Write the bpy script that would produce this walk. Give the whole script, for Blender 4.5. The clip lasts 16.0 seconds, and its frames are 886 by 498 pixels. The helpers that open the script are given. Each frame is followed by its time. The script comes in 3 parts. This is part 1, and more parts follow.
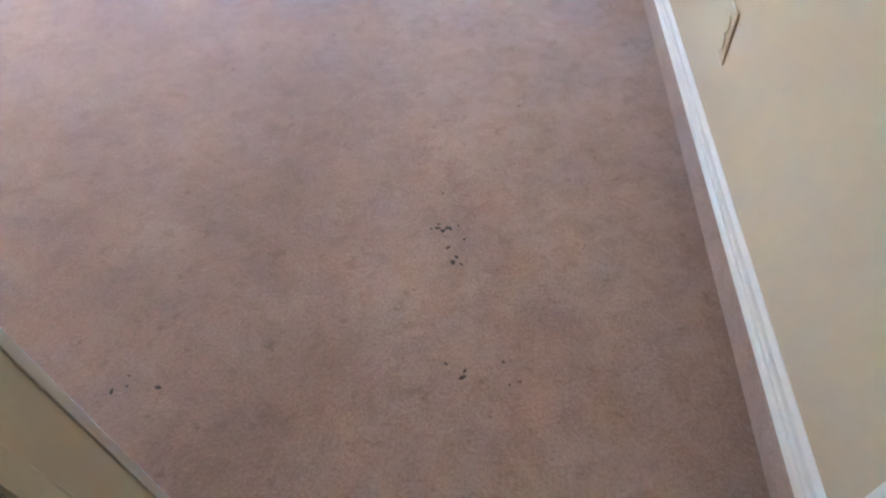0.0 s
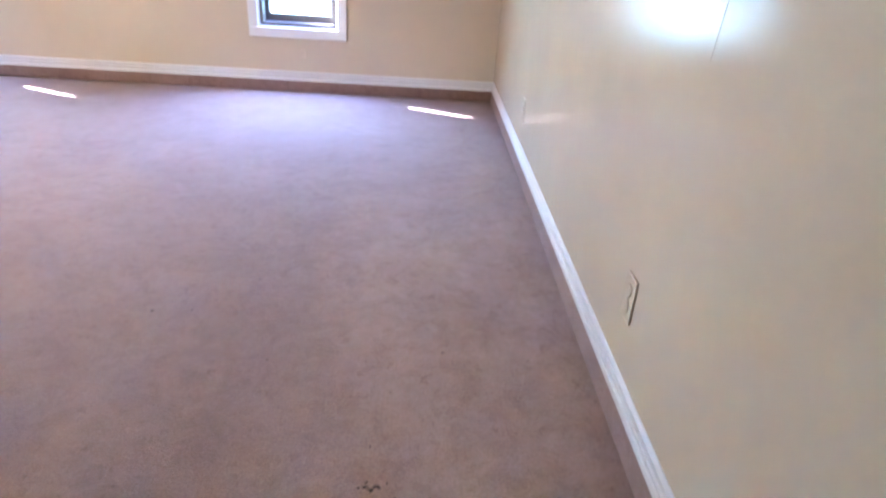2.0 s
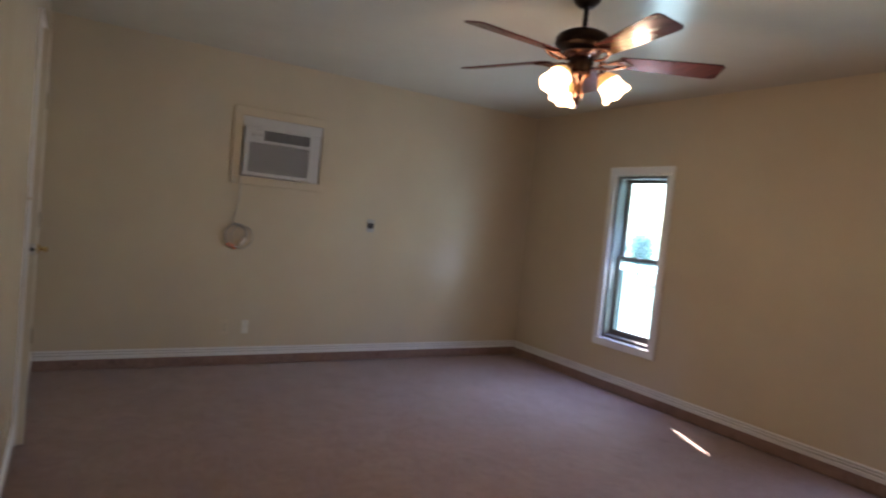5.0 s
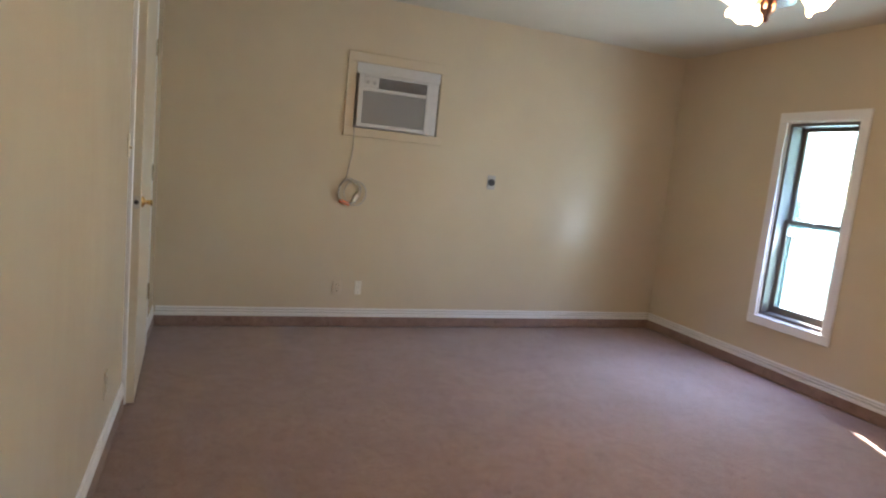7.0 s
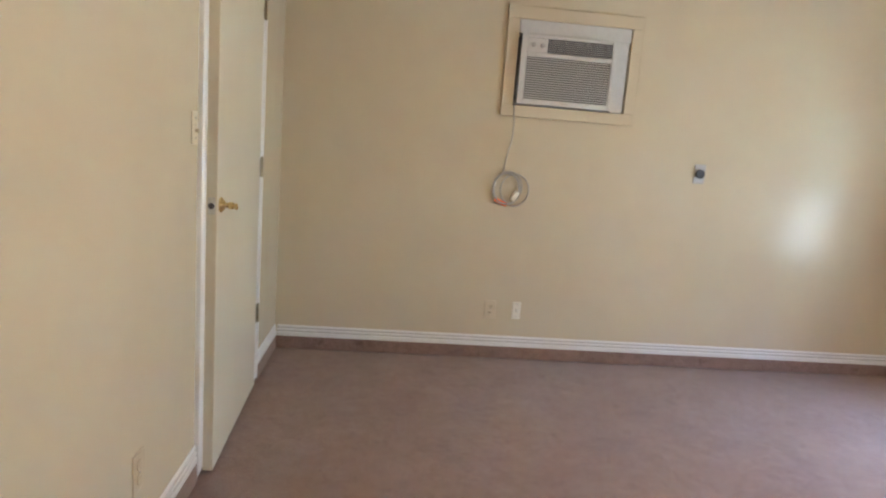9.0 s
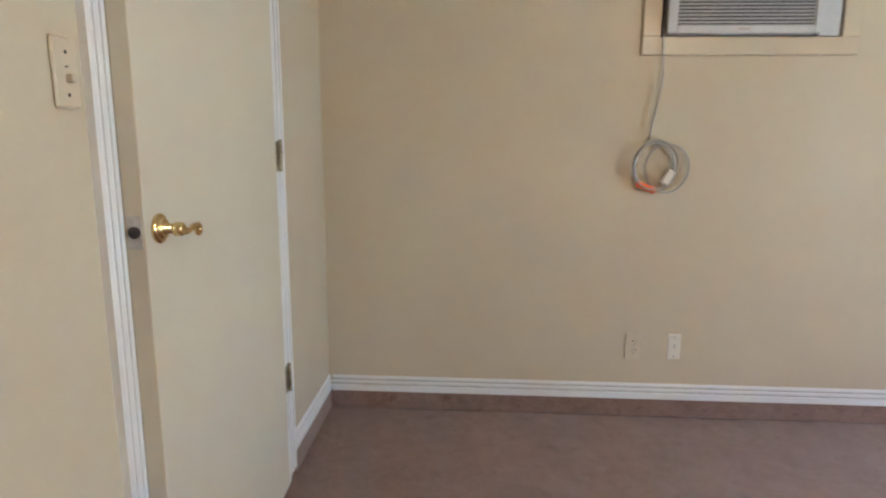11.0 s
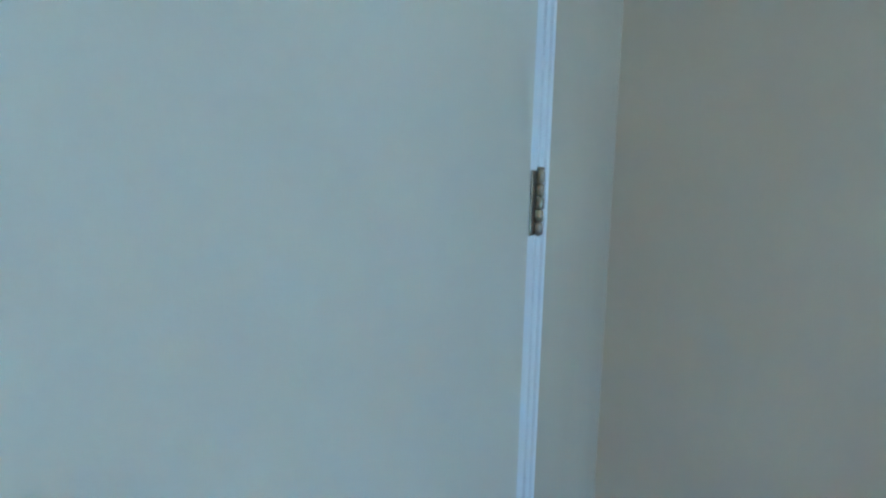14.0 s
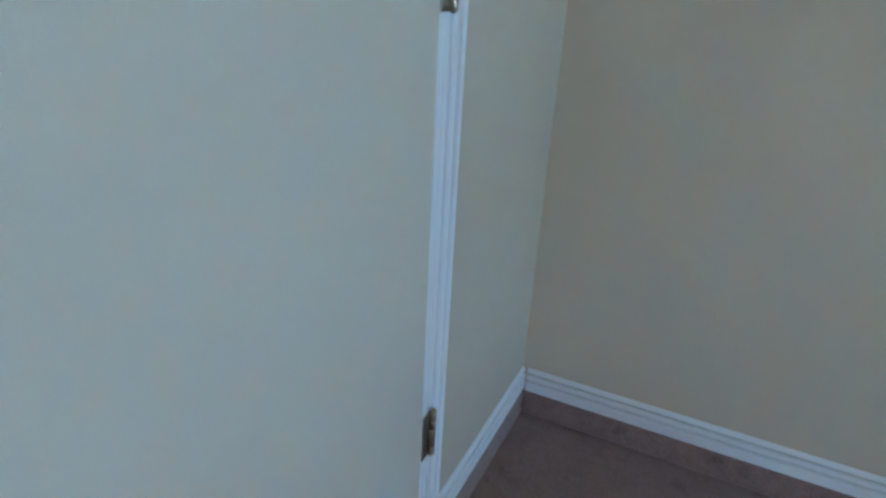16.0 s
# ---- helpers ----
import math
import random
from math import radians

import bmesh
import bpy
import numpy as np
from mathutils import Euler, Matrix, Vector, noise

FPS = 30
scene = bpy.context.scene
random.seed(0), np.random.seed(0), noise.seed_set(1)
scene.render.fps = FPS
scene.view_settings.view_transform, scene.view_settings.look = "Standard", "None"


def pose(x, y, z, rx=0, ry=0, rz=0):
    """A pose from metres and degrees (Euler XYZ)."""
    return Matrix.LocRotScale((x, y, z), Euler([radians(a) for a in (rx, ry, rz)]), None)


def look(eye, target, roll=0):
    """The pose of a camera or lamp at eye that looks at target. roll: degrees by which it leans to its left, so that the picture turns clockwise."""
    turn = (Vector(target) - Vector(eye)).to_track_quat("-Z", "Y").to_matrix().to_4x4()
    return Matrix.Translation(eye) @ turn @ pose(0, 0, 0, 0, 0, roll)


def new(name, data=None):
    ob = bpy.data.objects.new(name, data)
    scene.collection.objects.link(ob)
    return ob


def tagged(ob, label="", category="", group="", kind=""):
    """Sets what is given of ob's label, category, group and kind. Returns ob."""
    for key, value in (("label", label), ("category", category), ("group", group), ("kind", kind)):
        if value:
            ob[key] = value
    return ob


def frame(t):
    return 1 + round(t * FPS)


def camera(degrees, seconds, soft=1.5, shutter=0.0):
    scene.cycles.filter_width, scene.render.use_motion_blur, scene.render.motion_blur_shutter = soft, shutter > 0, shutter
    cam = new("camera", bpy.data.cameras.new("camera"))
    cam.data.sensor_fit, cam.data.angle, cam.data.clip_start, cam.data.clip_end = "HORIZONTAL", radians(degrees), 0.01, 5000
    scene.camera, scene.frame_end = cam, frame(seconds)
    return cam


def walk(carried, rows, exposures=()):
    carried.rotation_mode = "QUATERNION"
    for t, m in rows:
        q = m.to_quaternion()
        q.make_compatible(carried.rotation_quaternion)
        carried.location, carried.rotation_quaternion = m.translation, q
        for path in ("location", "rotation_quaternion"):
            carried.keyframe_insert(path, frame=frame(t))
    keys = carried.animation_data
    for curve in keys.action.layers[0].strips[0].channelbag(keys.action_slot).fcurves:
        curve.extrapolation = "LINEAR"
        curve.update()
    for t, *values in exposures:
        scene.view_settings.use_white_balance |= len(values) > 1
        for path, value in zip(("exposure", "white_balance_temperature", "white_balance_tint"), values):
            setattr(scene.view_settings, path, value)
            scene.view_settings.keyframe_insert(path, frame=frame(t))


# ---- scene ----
cam = camera(72.0, 16.0, soft=2.2, shutter=0.3)
PATH = [
    (0, (-0.428, -0.281, 0.98), (-0.622, 1.055, -0.496), -3.4),
    (0.5, (-0.443, -0.23, 0.991), (-0.574, 0.947, -0.621), -5.3),
    (1, (-0.423, -0.237, 0.984), (-0.5, 1.065, -0.532), -4.7),
    (1.5, (-0.405, -0.263, 0.957), (-0.458, 1.312, -0.275), -3.6),
    (2, (-0.488, -0.259, 1.047), (-0.402, 1.522, 0.142), 3.8),
    (2.5, (-0.486, -0.241, 1.058), (-0.421, 1.657, 0.429), 4.7),
    (3, (-0.48, -0.225, 1.048), (-0.468, 1.73, 0.629), 5.3),
    (3.5, (-0.381, -0.025, 1.061), (-0.945, 1.872, 0.772), 4.6),
    (4, (-0.497, -0.061, 1.287), (-1.526, 1.631, 1.003), 4.7),
    (4.2, (-0.511, -0.024, 1.32), (-1.621, 1.621, 1.071), 4.7),
    (4.5, (-0.442, 0.002, 1.283), (-1.736, 1.522, 1.154), 4.7),
    (5, (-0.428, 0.175, 1.329), (-2.129, 1.222, 1.232), 5.7),
    (5.2, (-0.444, 0.222, 1.331), (-2.224, 1.128, 1.22), 6.0),
    (7.5, (-1.016, 0.463, 1.232), (-2.892, 1.085, 0.924), 5.0),
    (8, (-1.209, 0.604, 1.18), (-3.13, 1.041, 0.834), 3.9),
    (8.5, (-1.531, 0.633, 1.242), (-3.483, 0.918, 0.91), 4.4),
    (10.8, (-2.857, 0.607, 1.167), (-4.824, 0.55, 0.81), 1.0),
    (11, (-2.963, 0.614, 1.158), (-4.925, 0.507, 0.785), 0.4),
    (11.5, (-3.19, 0.636, 1.181), (-5.084, 0.137, 0.777), -0.6),
    (12, (-3.419, 0.489, 1.173), (-5.315, -0.057, 0.846), -0.3),
    (12.5, (-3.603, 0.435, 1.16), (-5.466, -0.227, 0.857), -0.0),
    (13, (-3.792, 0.431, 1.165), (-5.487, -0.581, 0.842), -0.4),
    (13.5, (-3.91, 0.345, 1.147), (-5.579, -0.68, 0.742), 0.7),
    (14, (-3.969, 0.288, 1.118), (-5.742, -0.607, 0.886), 1.6),
    (14.5, (-4.053, 0.266, 1.003), (-5.752, -0.789, 0.985), 3.1),
    (15, (-4.051, 0.289, 1.131), (-5.692, -0.733, 0.62), 2.3),
    (15.5, (-4.075, 0.314, 1.099), (-5.754, -0.547, 0.434), 3.8),
    (16, (-4.05, 0.369, 1.079), (-5.708, -0.404, 0.27), 3.0),
]
EXPOSURES = [(0.0, 5.80, 5350, 16), (0.5, 6.08, 5400, 16), (1.0, 6.20, 5400, 17), (1.5, 5.95, 5400, 20), (2.4, 5.20, 5250, 26), (3.0, 4.45, 5250, 27), (3.6, 3.76, 5450, 25), (4.2, 3.02, 5500, 20), (5.2, 3.34, 6750, 26),
             (7.5, 4.30, 6800, 20), (8.5, 4.64, 6850, 20), (11.0, 4.69, 6400, 20), (12.5, 4.60, 5080, 16), (13.5, 4.38, 4550, 8), (14.5, 4.34, 4190, 0), (15.2, 4.27, 4380, 4), (16.0, 4.27, 4580, 7)]
walk(cam, [(t, look(e, g, r)) for t, e, g, r in PATH], EXPOSURES)

# ---- light ----
world = bpy.data.worlds.new("sky")
scene.world = world
world.use_nodes = True
wn = world.node_tree.nodes
sky = wn.new("ShaderNodeTexSky")
sky.sky_type = "NISHITA"
sky.sun_disc = False
SUN_TRAVEL = Vector((0.905, -0.425, -0.70)).normalized()
sky.sun_elevation = math.asin(-SUN_TRAVEL.z)
sky.sun_rotation = math.atan2(-SUN_TRAVEL.x, -SUN_TRAVEL.y)
wn["Background"].inputs["Strength"].default_value = 0.12
world.node_tree.links.new(sky.outputs[0], wn["Background"].inputs["Color"])
sun_data = bpy.data.lights.new("sun", "SUN")
sun_data.energy, sun_data.angle, sun_data.color = 5.0, radians(0.5), (1.0, 0.96, 0.90)
sun = new("sun", sun_data)
sun.matrix_world = look((0, 0, 30), Vector((0, 0, 30)) + SUN_TRAVEL)
LAMP_WATTS = 0.74     # each bulb of the fan's light kit
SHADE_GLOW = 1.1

GROUND_WATTS, SKY_WATTS = (0.90, 0.10), (0.95, 0.90)   # daylight through the lower and upper sash of each window
# ---- plan, metres ----
W, N, H = -5.385, 4.205, 2.45          # west wall, north wall, ceiling
T = 0.17                               # wall thickness
WIN_Z0, WIN_Z1 = 0.438, 1.859          # window openings
WINS = ((-4.216, -3.675), (-1.642, -1.104))
DOOR_X0, DOOR_X1, DOOR_TOP = -4.780, -3.963, 2.06
ENTRY_X0, ENTRY_X1, ENTRY_TOP = -0.93, 0.0, 2.06
E0 = 0.012                             # east wall
AC_Y0, AC_Y1, AC_Z0, AC_Z1 = 1.285, 1.935, 1.515, 1.985
COVE = 0.080


# ---- materials ----
def material(name):
    m = bpy.data.materials.new(name)
    m.use_nodes = True
    return m, m.node_tree.nodes, m.node_tree.links, m.node_tree.nodes["Principled BSDF"]


def mapped(nodes, links, scale=(1, 1, 1)):
    tc, mp = nodes.new("ShaderNodeTexCoord"), nodes.new("ShaderNodeMapping")
    mp.inputs["Scale"].default_value = scale
    links.new(tc.outputs["Object"], mp.inputs["Vector"])
    return mp.outputs["Vector"]


def noise_tex(nodes, links, vec, scale, detail=4.0, rough=0.55):
    n = nodes.new("ShaderNodeTexNoise")
    n.inputs["Scale"].default_value, n.inputs["Detail"].default_value, n.inputs["Roughness"].default_value = scale, detail, rough
    links.new(vec, n.inputs["Vector"])
    return n.outputs["Fac"]


def ramp(nodes, links, fac, stops):
    r = nodes.new("ShaderNodeValToRGB")
    while len(r.color_ramp.elements) < len(stops):
        r.color_ramp.elements.new(0.5)
    for e, (p, c) in zip(r.color_ramp.elements, stops):
        e.position, e.color = p, (*c, 1)
    links.new(fac, r.inputs["Fac"])
    return r.outputs["Color"]


def bump(nodes, links, height, strength, distance, target, prior=None):
    b = nodes.new("ShaderNodeBump")
    b.inputs["Strength"].default_value, b.inputs["Distance"].default_value = strength, distance
    links.new(height, b.inputs["Height"])
    if prior:
        links.new(prior, b.inputs["Normal"])
    if target:
        links.new(b.outputs["Normal"], target.inputs["Normal"])
    return b.outputs["Normal"]


def paint(name, base, rough, spread=0.04, peel=0.25, peel_scale=260.0, wave=0.15, specular=0.5, coat=0.0):
    """Brushed or rolled paint: slow tone changes, orange peel and a slightly wavy board below."""
    m, nodes, links, p = material(name)
    v = mapped(nodes, links)
    slow = noise_tex(nodes, links, v, 1.7, 5.0)
    lo, hi = [c * (1 - spread) for c in base], [min(1, c * (1 + spread)) for c in base]
    links.new(ramp(nodes, links, slow, ((0.3, lo), (0.7, hi))), p.inputs["Base Color"])
    fine = noise_tex(nodes, links, v, peel_scale, 2.0)
    big = noise_tex(nodes, links, mapped(nodes, links, (1, 1, 0.35)), 5.0, 2.0)
    n = bump(nodes, links, big, wave, 0.012, None)
    bump(nodes, links, fine, peel, 0.0008, p, n)
    r = nodes.new("ShaderNodeMapRange")
    r.inputs["To Min"].default_value, r.inputs["To Max"].default_value = rough - 0.02, rough + 0.02
    links.new(noise_tex(nodes, links, v, 9.0, 4.0), r.inputs["Value"])
    links.new(r.outputs[0], p.inputs["Roughness"])
    p.inputs["Specular IOR Level"].default_value = specular
    p.inputs["Coat Weight"].default_value, p.inputs["Coat Roughness"].default_value = coat, 0.12
    return m


def plain(name, base, rough, metal=0.0, wear=0.06, scale=40.0, bump_by=0.1):
    m, nodes, links, p = material(name)
    v = mapped(nodes, links)
    f = noise_tex(nodes, links, v, scale, 5.0)
    links.new(ramp(nodes, links, f, ((0.3, [c * (1 - wear) for c in base]), (0.7, [min(1, c * (1 + wear)) for c in base]))), p.inputs["Base Color"])
    p.inputs["Roughness"].default_value, p.inputs["Metallic"].default_value = rough, metal
    if bump_by:
        bump(nodes, links, f, bump_by, 0.001, p)
    return m


def carpet_material(name, base, light_lane=None):
    """Cut pile: yarn-scale relief, trodden patches, faint brown stains."""
    m, nodes, links, p = material(name)
    v = mapped(nodes, links)
    yarn = noise_tex(nodes, links, v, 150.0, 4.0, 0.75)
    clump = noise_tex(nodes, links, mapped(nodes, links, (1, 0.7, 1)), 24.0, 6.0, 0.75)
    patch = noise_tex(nodes, links, v, 3.4, 6.0, 0.65)
    stain = noise_tex(nodes, links, v, 17.0, 8.0, 0.78)
    c0 = ramp(nodes, links, yarn, ((0.28, [c * 0.74 for c in base]), (0.72, [c * 1.24 for c in base])))

    def multiply(col, fac_col, amount):
        mx = nodes.new("ShaderNodeMix")
        mx.data_type, mx.blend_type = "RGBA", "MULTIPLY"
        mx.inputs["Factor"].default_value = amount
        links.new(col, mx.inputs["A"])
        links.new(fac_col, mx.inputs["B"])
        return mx.outputs["Result"]

    fleck = nodes.new("ShaderNodeTexNoise")
    fleck.inputs["Scale"].default_value, fleck.inputs["Detail"].default_value, fleck.inputs["Roughness"].default_value, fleck.inputs["Distortion"].default_value = 13.0, 7.0, 0.78, 0.9
    links.new(v, fleck.inputs["Vector"])
    c0 = multiply(c0, ramp(nodes, links, fleck.outputs["Fac"], ((0.37, (0.56, 0.51, 0.48)), (0.55, (1, 1, 1)))), 0.40)
    c1 = multiply(c0, ramp(nodes, links, clump, ((0.32, (0.72, 0.69, 0.67)), (0.60, (1, 1, 1)))), 0.28)
    c2 = multiply(c1, ramp(nodes, links, patch, ((0.34, (0.80, 0.78, 0.77)), (0.66, (1, 1, 1)))), 0.8)
    c3 = multiply(c2, ramp(nodes, links, stain, ((0.35, (0.52, 0.45, 0.40)), (0.43, (1, 1, 1)))), 0.60)
    if light_lane:
        # painted light on the pile: middle x, half width, y where it fades out
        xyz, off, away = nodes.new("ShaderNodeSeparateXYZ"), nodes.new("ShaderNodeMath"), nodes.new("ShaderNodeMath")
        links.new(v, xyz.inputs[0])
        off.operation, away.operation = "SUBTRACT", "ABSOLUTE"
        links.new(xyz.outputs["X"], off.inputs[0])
        off.inputs[1].default_value = light_lane[0]
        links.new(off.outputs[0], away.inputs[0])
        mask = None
        for source, lo, hi in ((away.outputs[0], light_lane[1] * 0.3, light_lane[1]), (xyz.outputs["Y"], light_lane[2] * 0.4, light_lane[2])):
            fade, mul = nodes.new("ShaderNodeMapRange"), nodes.new("ShaderNodeMath")
            fade.interpolation_type, mul.operation = "SMOOTHSTEP", "MULTIPLY"
            fade.inputs["From Min"].default_value, fade.inputs["From Max"].default_value = lo, hi
            fade.inputs["To Min"].default_value, fade.inputs["To Max"].default_value = 1.0, 0.0
            links.new(source, fade.inputs["Value"])
            links.new(fade.outputs[0], mul.inputs[0])
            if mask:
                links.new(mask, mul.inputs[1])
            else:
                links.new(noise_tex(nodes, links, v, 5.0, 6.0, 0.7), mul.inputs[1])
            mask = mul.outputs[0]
        # lifts and greys the pile colour there as brighter light would
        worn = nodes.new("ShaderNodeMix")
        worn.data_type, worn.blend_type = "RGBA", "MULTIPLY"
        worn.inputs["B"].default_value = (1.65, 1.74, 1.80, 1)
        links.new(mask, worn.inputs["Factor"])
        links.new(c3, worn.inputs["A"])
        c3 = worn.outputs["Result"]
    links.new(c3, p.inputs["Base Color"])
    p.inputs["Roughness"].default_value = 0.95
    p.inputs["Specular IOR Level"].default_value = 0.15
    p.inputs["Sheen Weight"].default_value = 0.25
    p.inputs["Sheen Roughness"].default_value = 0.5
    n = bump(nodes, links, clump, 0.15, 0.010, None)
    bump(nodes, links, yarn, 0.7, 0.005, p, n)
    return m


def wood_material(name, dark, light, rough, scale=30.0, axis=0):
    m, nodes, links, p = material(name)
    s = [6.0, 6.0, 6.0]
    s[axis] = 0.5
    v = mapped(nodes, links, s)
    g = noise_tex(nodes, links, v, scale / 6, 6.0, 0.65)
    links.new(ramp(nodes, links, g, ((0.3, dark), (0.7, light))), p.inputs["Base Color"])
    p.inputs["Roughness"].default_value = rough
    bump(nodes, links, g, 0.15, 0.001, p)
    return m


def glow_material(name, colour, strength, base):
    m, nodes, links, p = material(name)
    p.inputs["Base Color"].default_value = (*base, 1)
    p.inputs["Roughness"].default_value = 0.35
    v = mapped(nodes, links)
    f = noise_tex(nodes, links, v, 30.0, 3.0)
    links.new(ramp(nodes, links, f, ((0.3, [c * 0.8 for c in colour]), (0.7, colour))), p.inputs["Emission Color"])
    p.inputs["Emission Strength"].default_value = strength
    return m


def glass_material(name):
    """Pane with daylight's cyan cast and glare painted into glass and thin dust film."""
    m, nodes, links, p = material(name)
    p.inputs["Base Color"].default_value = (0.52, 0.90, 1.0, 1)
    p.inputs["Roughness"].default_value = 0.0
    p.inputs["IOR"].default_value = 1.02
    p.inputs["Transmission Weight"].default_value = 1.0
    dust_haze, mix = nodes.new("ShaderNodeBsdfTranslucent"), nodes.new("ShaderNodeMixShader")
    dust_haze.inputs["Color"].default_value = (0.55, 0.90, 0.95, 1)
    rng = nodes.new("ShaderNodeMapRange")
    rng.inputs["To Min"].default_value, rng.inputs["To Max"].default_value = 0.02, 0.05
    links.new(noise_tex(nodes, links, mapped(nodes, links), 4.0, 4.0), rng.inputs["Value"])
    links.new(rng.outputs[0], mix.inputs["Fac"])
    links.new(p.outputs[0], mix.inputs[1])
    links.new(dust_haze.outputs[0], mix.inputs[2])
    links.new(mix.outputs[0], nodes["Material Output"].inputs["Surface"])
    return m


WALL = paint("cream_wall_paint", (0.575, 0.495, 0.365), 0.19, specular=0.11, wave=0.14, coat=0.05)
CEIL = paint("ceiling_paint", (0.64, 0.62, 0.53), 0.22)
DOORP = paint("cream_door_paint", (0.63, 0.565, 0.435), 0.30, wave=0.05)
JAMBP = paint("cream_jamb_paint", (0.66, 0.61, 0.48), 0.35, wave=0.03)
WHITE = paint("white_gloss_paint", (0.75, 0.745, 0.73), 0.32, spread=0.03, peel=0.08, wave=0.01)
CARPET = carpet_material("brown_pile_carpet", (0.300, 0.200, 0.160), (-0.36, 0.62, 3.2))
HALLCARPET = carpet_material("hall_carpet", (0.34, 0.25, 0.22))
BRONZE = plain("bronze_aluminium", (0.13, 0.115, 0.105), 0.45, 0.3)
GLASS = glass_material("window_glass")
PLATE = plain("ivory_plastic", (0.58, 0.495, 0.36), 0.34, wear=0.04)
PLATEW = plain("white_plastic", (0.70, 0.67, 0.59), 0.32, wear=0.04)
LATCHP = plain("paint_smeared_steel", (0.52, 0.50, 0.46), 0.45, wear=0.25)
OVERPAINT = plain("paint_filled_slot", (0.40, 0.34, 0.25), 0.5)
SLOT = plain("dark_slot", (0.035, 0.03, 0.03), 0.6)
STEEL = plain("brushed_steel", (0.42, 0.41, 0.40), 0.45, 0.8)
BRASS = plain("polished_brass", (0.78, 0.60, 0.30), 0.14, 1.0, wear=0.08, bump_by=0.03)
HINGEL = plain("paint_smeared_brass", (0.36, 0.31, 0.22), 0.36, 0.9, wear=0.25)
HINGEM = plain("old_brass_hinge", (0.34, 0.28, 0.19), 0.32, 1.0, wear=0.2)
BLACKP = plain("black_plastic", (0.025, 0.025, 0.028), 0.45)
ACWHITE = plain("white_appliance_plastic", (0.50, 0.51, 0.51), 0.4, wear=0.04)
ACGREY = plain("grey_louvre_plastic", (0.40, 0.405, 0.405), 0.45)
ACDARK = plain("dark_vent", (0.05, 0.05, 0.055), 0.6)
CORD = plain("grey_cord", (0.40, 0.38, 0.35), 0.5)
ORANGE = plain("orange_tag_paper", (0.85, 0.16, 0.05), 0.6)
FANWOOD = wood_material("dark_mahogany", (0.060, 0.017, 0.017), (0.140, 0.042, 0.038), 0.2)
FANDARK = plain("oil_rubbed_bronze", (0.045, 0.03, 0.026), 0.32, 0.8)
COPPER = plain("antique_copper", (0.40, 0.235, 0.20), 0.22, 1.0, wear=0.25)
SHADE = glow_material("lit_amber_glass", (1.0, 0.70, 0.36), SHADE_GLOW, (0.8, 0.66, 0.42))
SHADE_DIM = glow_material("dim_amber_glass", (1.0, 0.50, 0.16), 0.10, (0.8, 0.5, 0.2))
BULB = glow_material("bulb_glow", (1.0, 0.80, 0.55), 2.4, (0.9, 0.9, 0.85))
SPECK = plain("dried_dirt", (0.05, 0.038, 0.034), 0.9, wear=0.3)
GROOVE_SHADE = plain("groove_shade_grey", (0.47, 0.45, 0.42), 0.8, wear=0.2)


# ---- mesh helpers ----
def part(name, bm, mat, parent=None, label="", smooth=False):
    """Links a bmesh as one mesh object, under a thing or a part."""
    if smooth:
        for f in bm.faces:
            f.smooth = True
    me = bpy.data.meshes.new(name)
    bm.to_mesh(me)
    bm.free()
    if mat:
        me.materials.append(mat)
    ob = new(name, me)
    if parent:
        ob.parent = parent
    return tagged(ob, label)


def thing(name, m, label, category, group="", kind=""):
    ob = new(name)
    ob.matrix_basis = m
    ob.empty_display_size = 0.05
    return tagged(ob, label, category, group, kind)


def box(bm, x0, x1, y0, y1, z0, z1, bevel=0.0, segs=1):
    r = bmesh.ops.create_cube(bm, size=1.0)
    vs = r["verts"]
    for v in vs:
        v.co = Vector(((x0 + x1) / 2 + v.co.x * (x1 - x0), (y0 + y1) / 2 + v.co.y * (y1 - y0), (z0 + z1) / 2 + v.co.z * (z1 - z0)))
    if bevel:
        es = list({e for v in vs for e in v.link_edges})
        bmesh.ops.bevel(bm, geom=es, offset=bevel, segments=segs, affect="EDGES", profile=0.6)
    return bm


def boxes(*rows, bevel=0.0):
    bm = bmesh.new()
    for r in rows:
        box(bm, *r, bevel=bevel)
    return bm


def tube(bm, pts, radius, segs=10, closed=False, squash=1.0):
    """A round bar along points; radius is a number or one number a point."""
    pts = [Vector(p) for p in pts]
    rings, up = [], None
    n = len(pts)
    for i, p in enumerate(pts):
        a, b = pts[(i - 1) % n] if (closed or i) else p, pts[(i + 1) % n] if (closed or i < n - 1) else p
        d = (b - a).normalized()
        if up is None:
            up = Vector((0, 0, 1)) if abs(d.z) < 0.9 else Vector((1, 0, 0))
        side = d.cross(up).normalized()
        up = side.cross(d).normalized()
        r = radius[i] if isinstance(radius, (list, tuple)) else radius
        rings.append([bm.verts.new(p + r * (math.cos(2 * math.pi * k / segs) * side + squash * math.sin(2 * math.pi * k / segs) * up)) for k in range(segs)])
    for i in range(n if closed else n - 1):
        a, b = rings[i], rings[(i + 1) % n]
        for k in range(segs):
            bm.faces.new((a[k], a[(k + 1) % segs], b[(k + 1) % segs], b[k]))
    if not closed:
        bm.faces.new(rings[0][::-1])
        bm.faces.new(rings[-1])
    bmesh.ops.recalc_face_normals(bm, faces=bm.faces[:])
    return bm


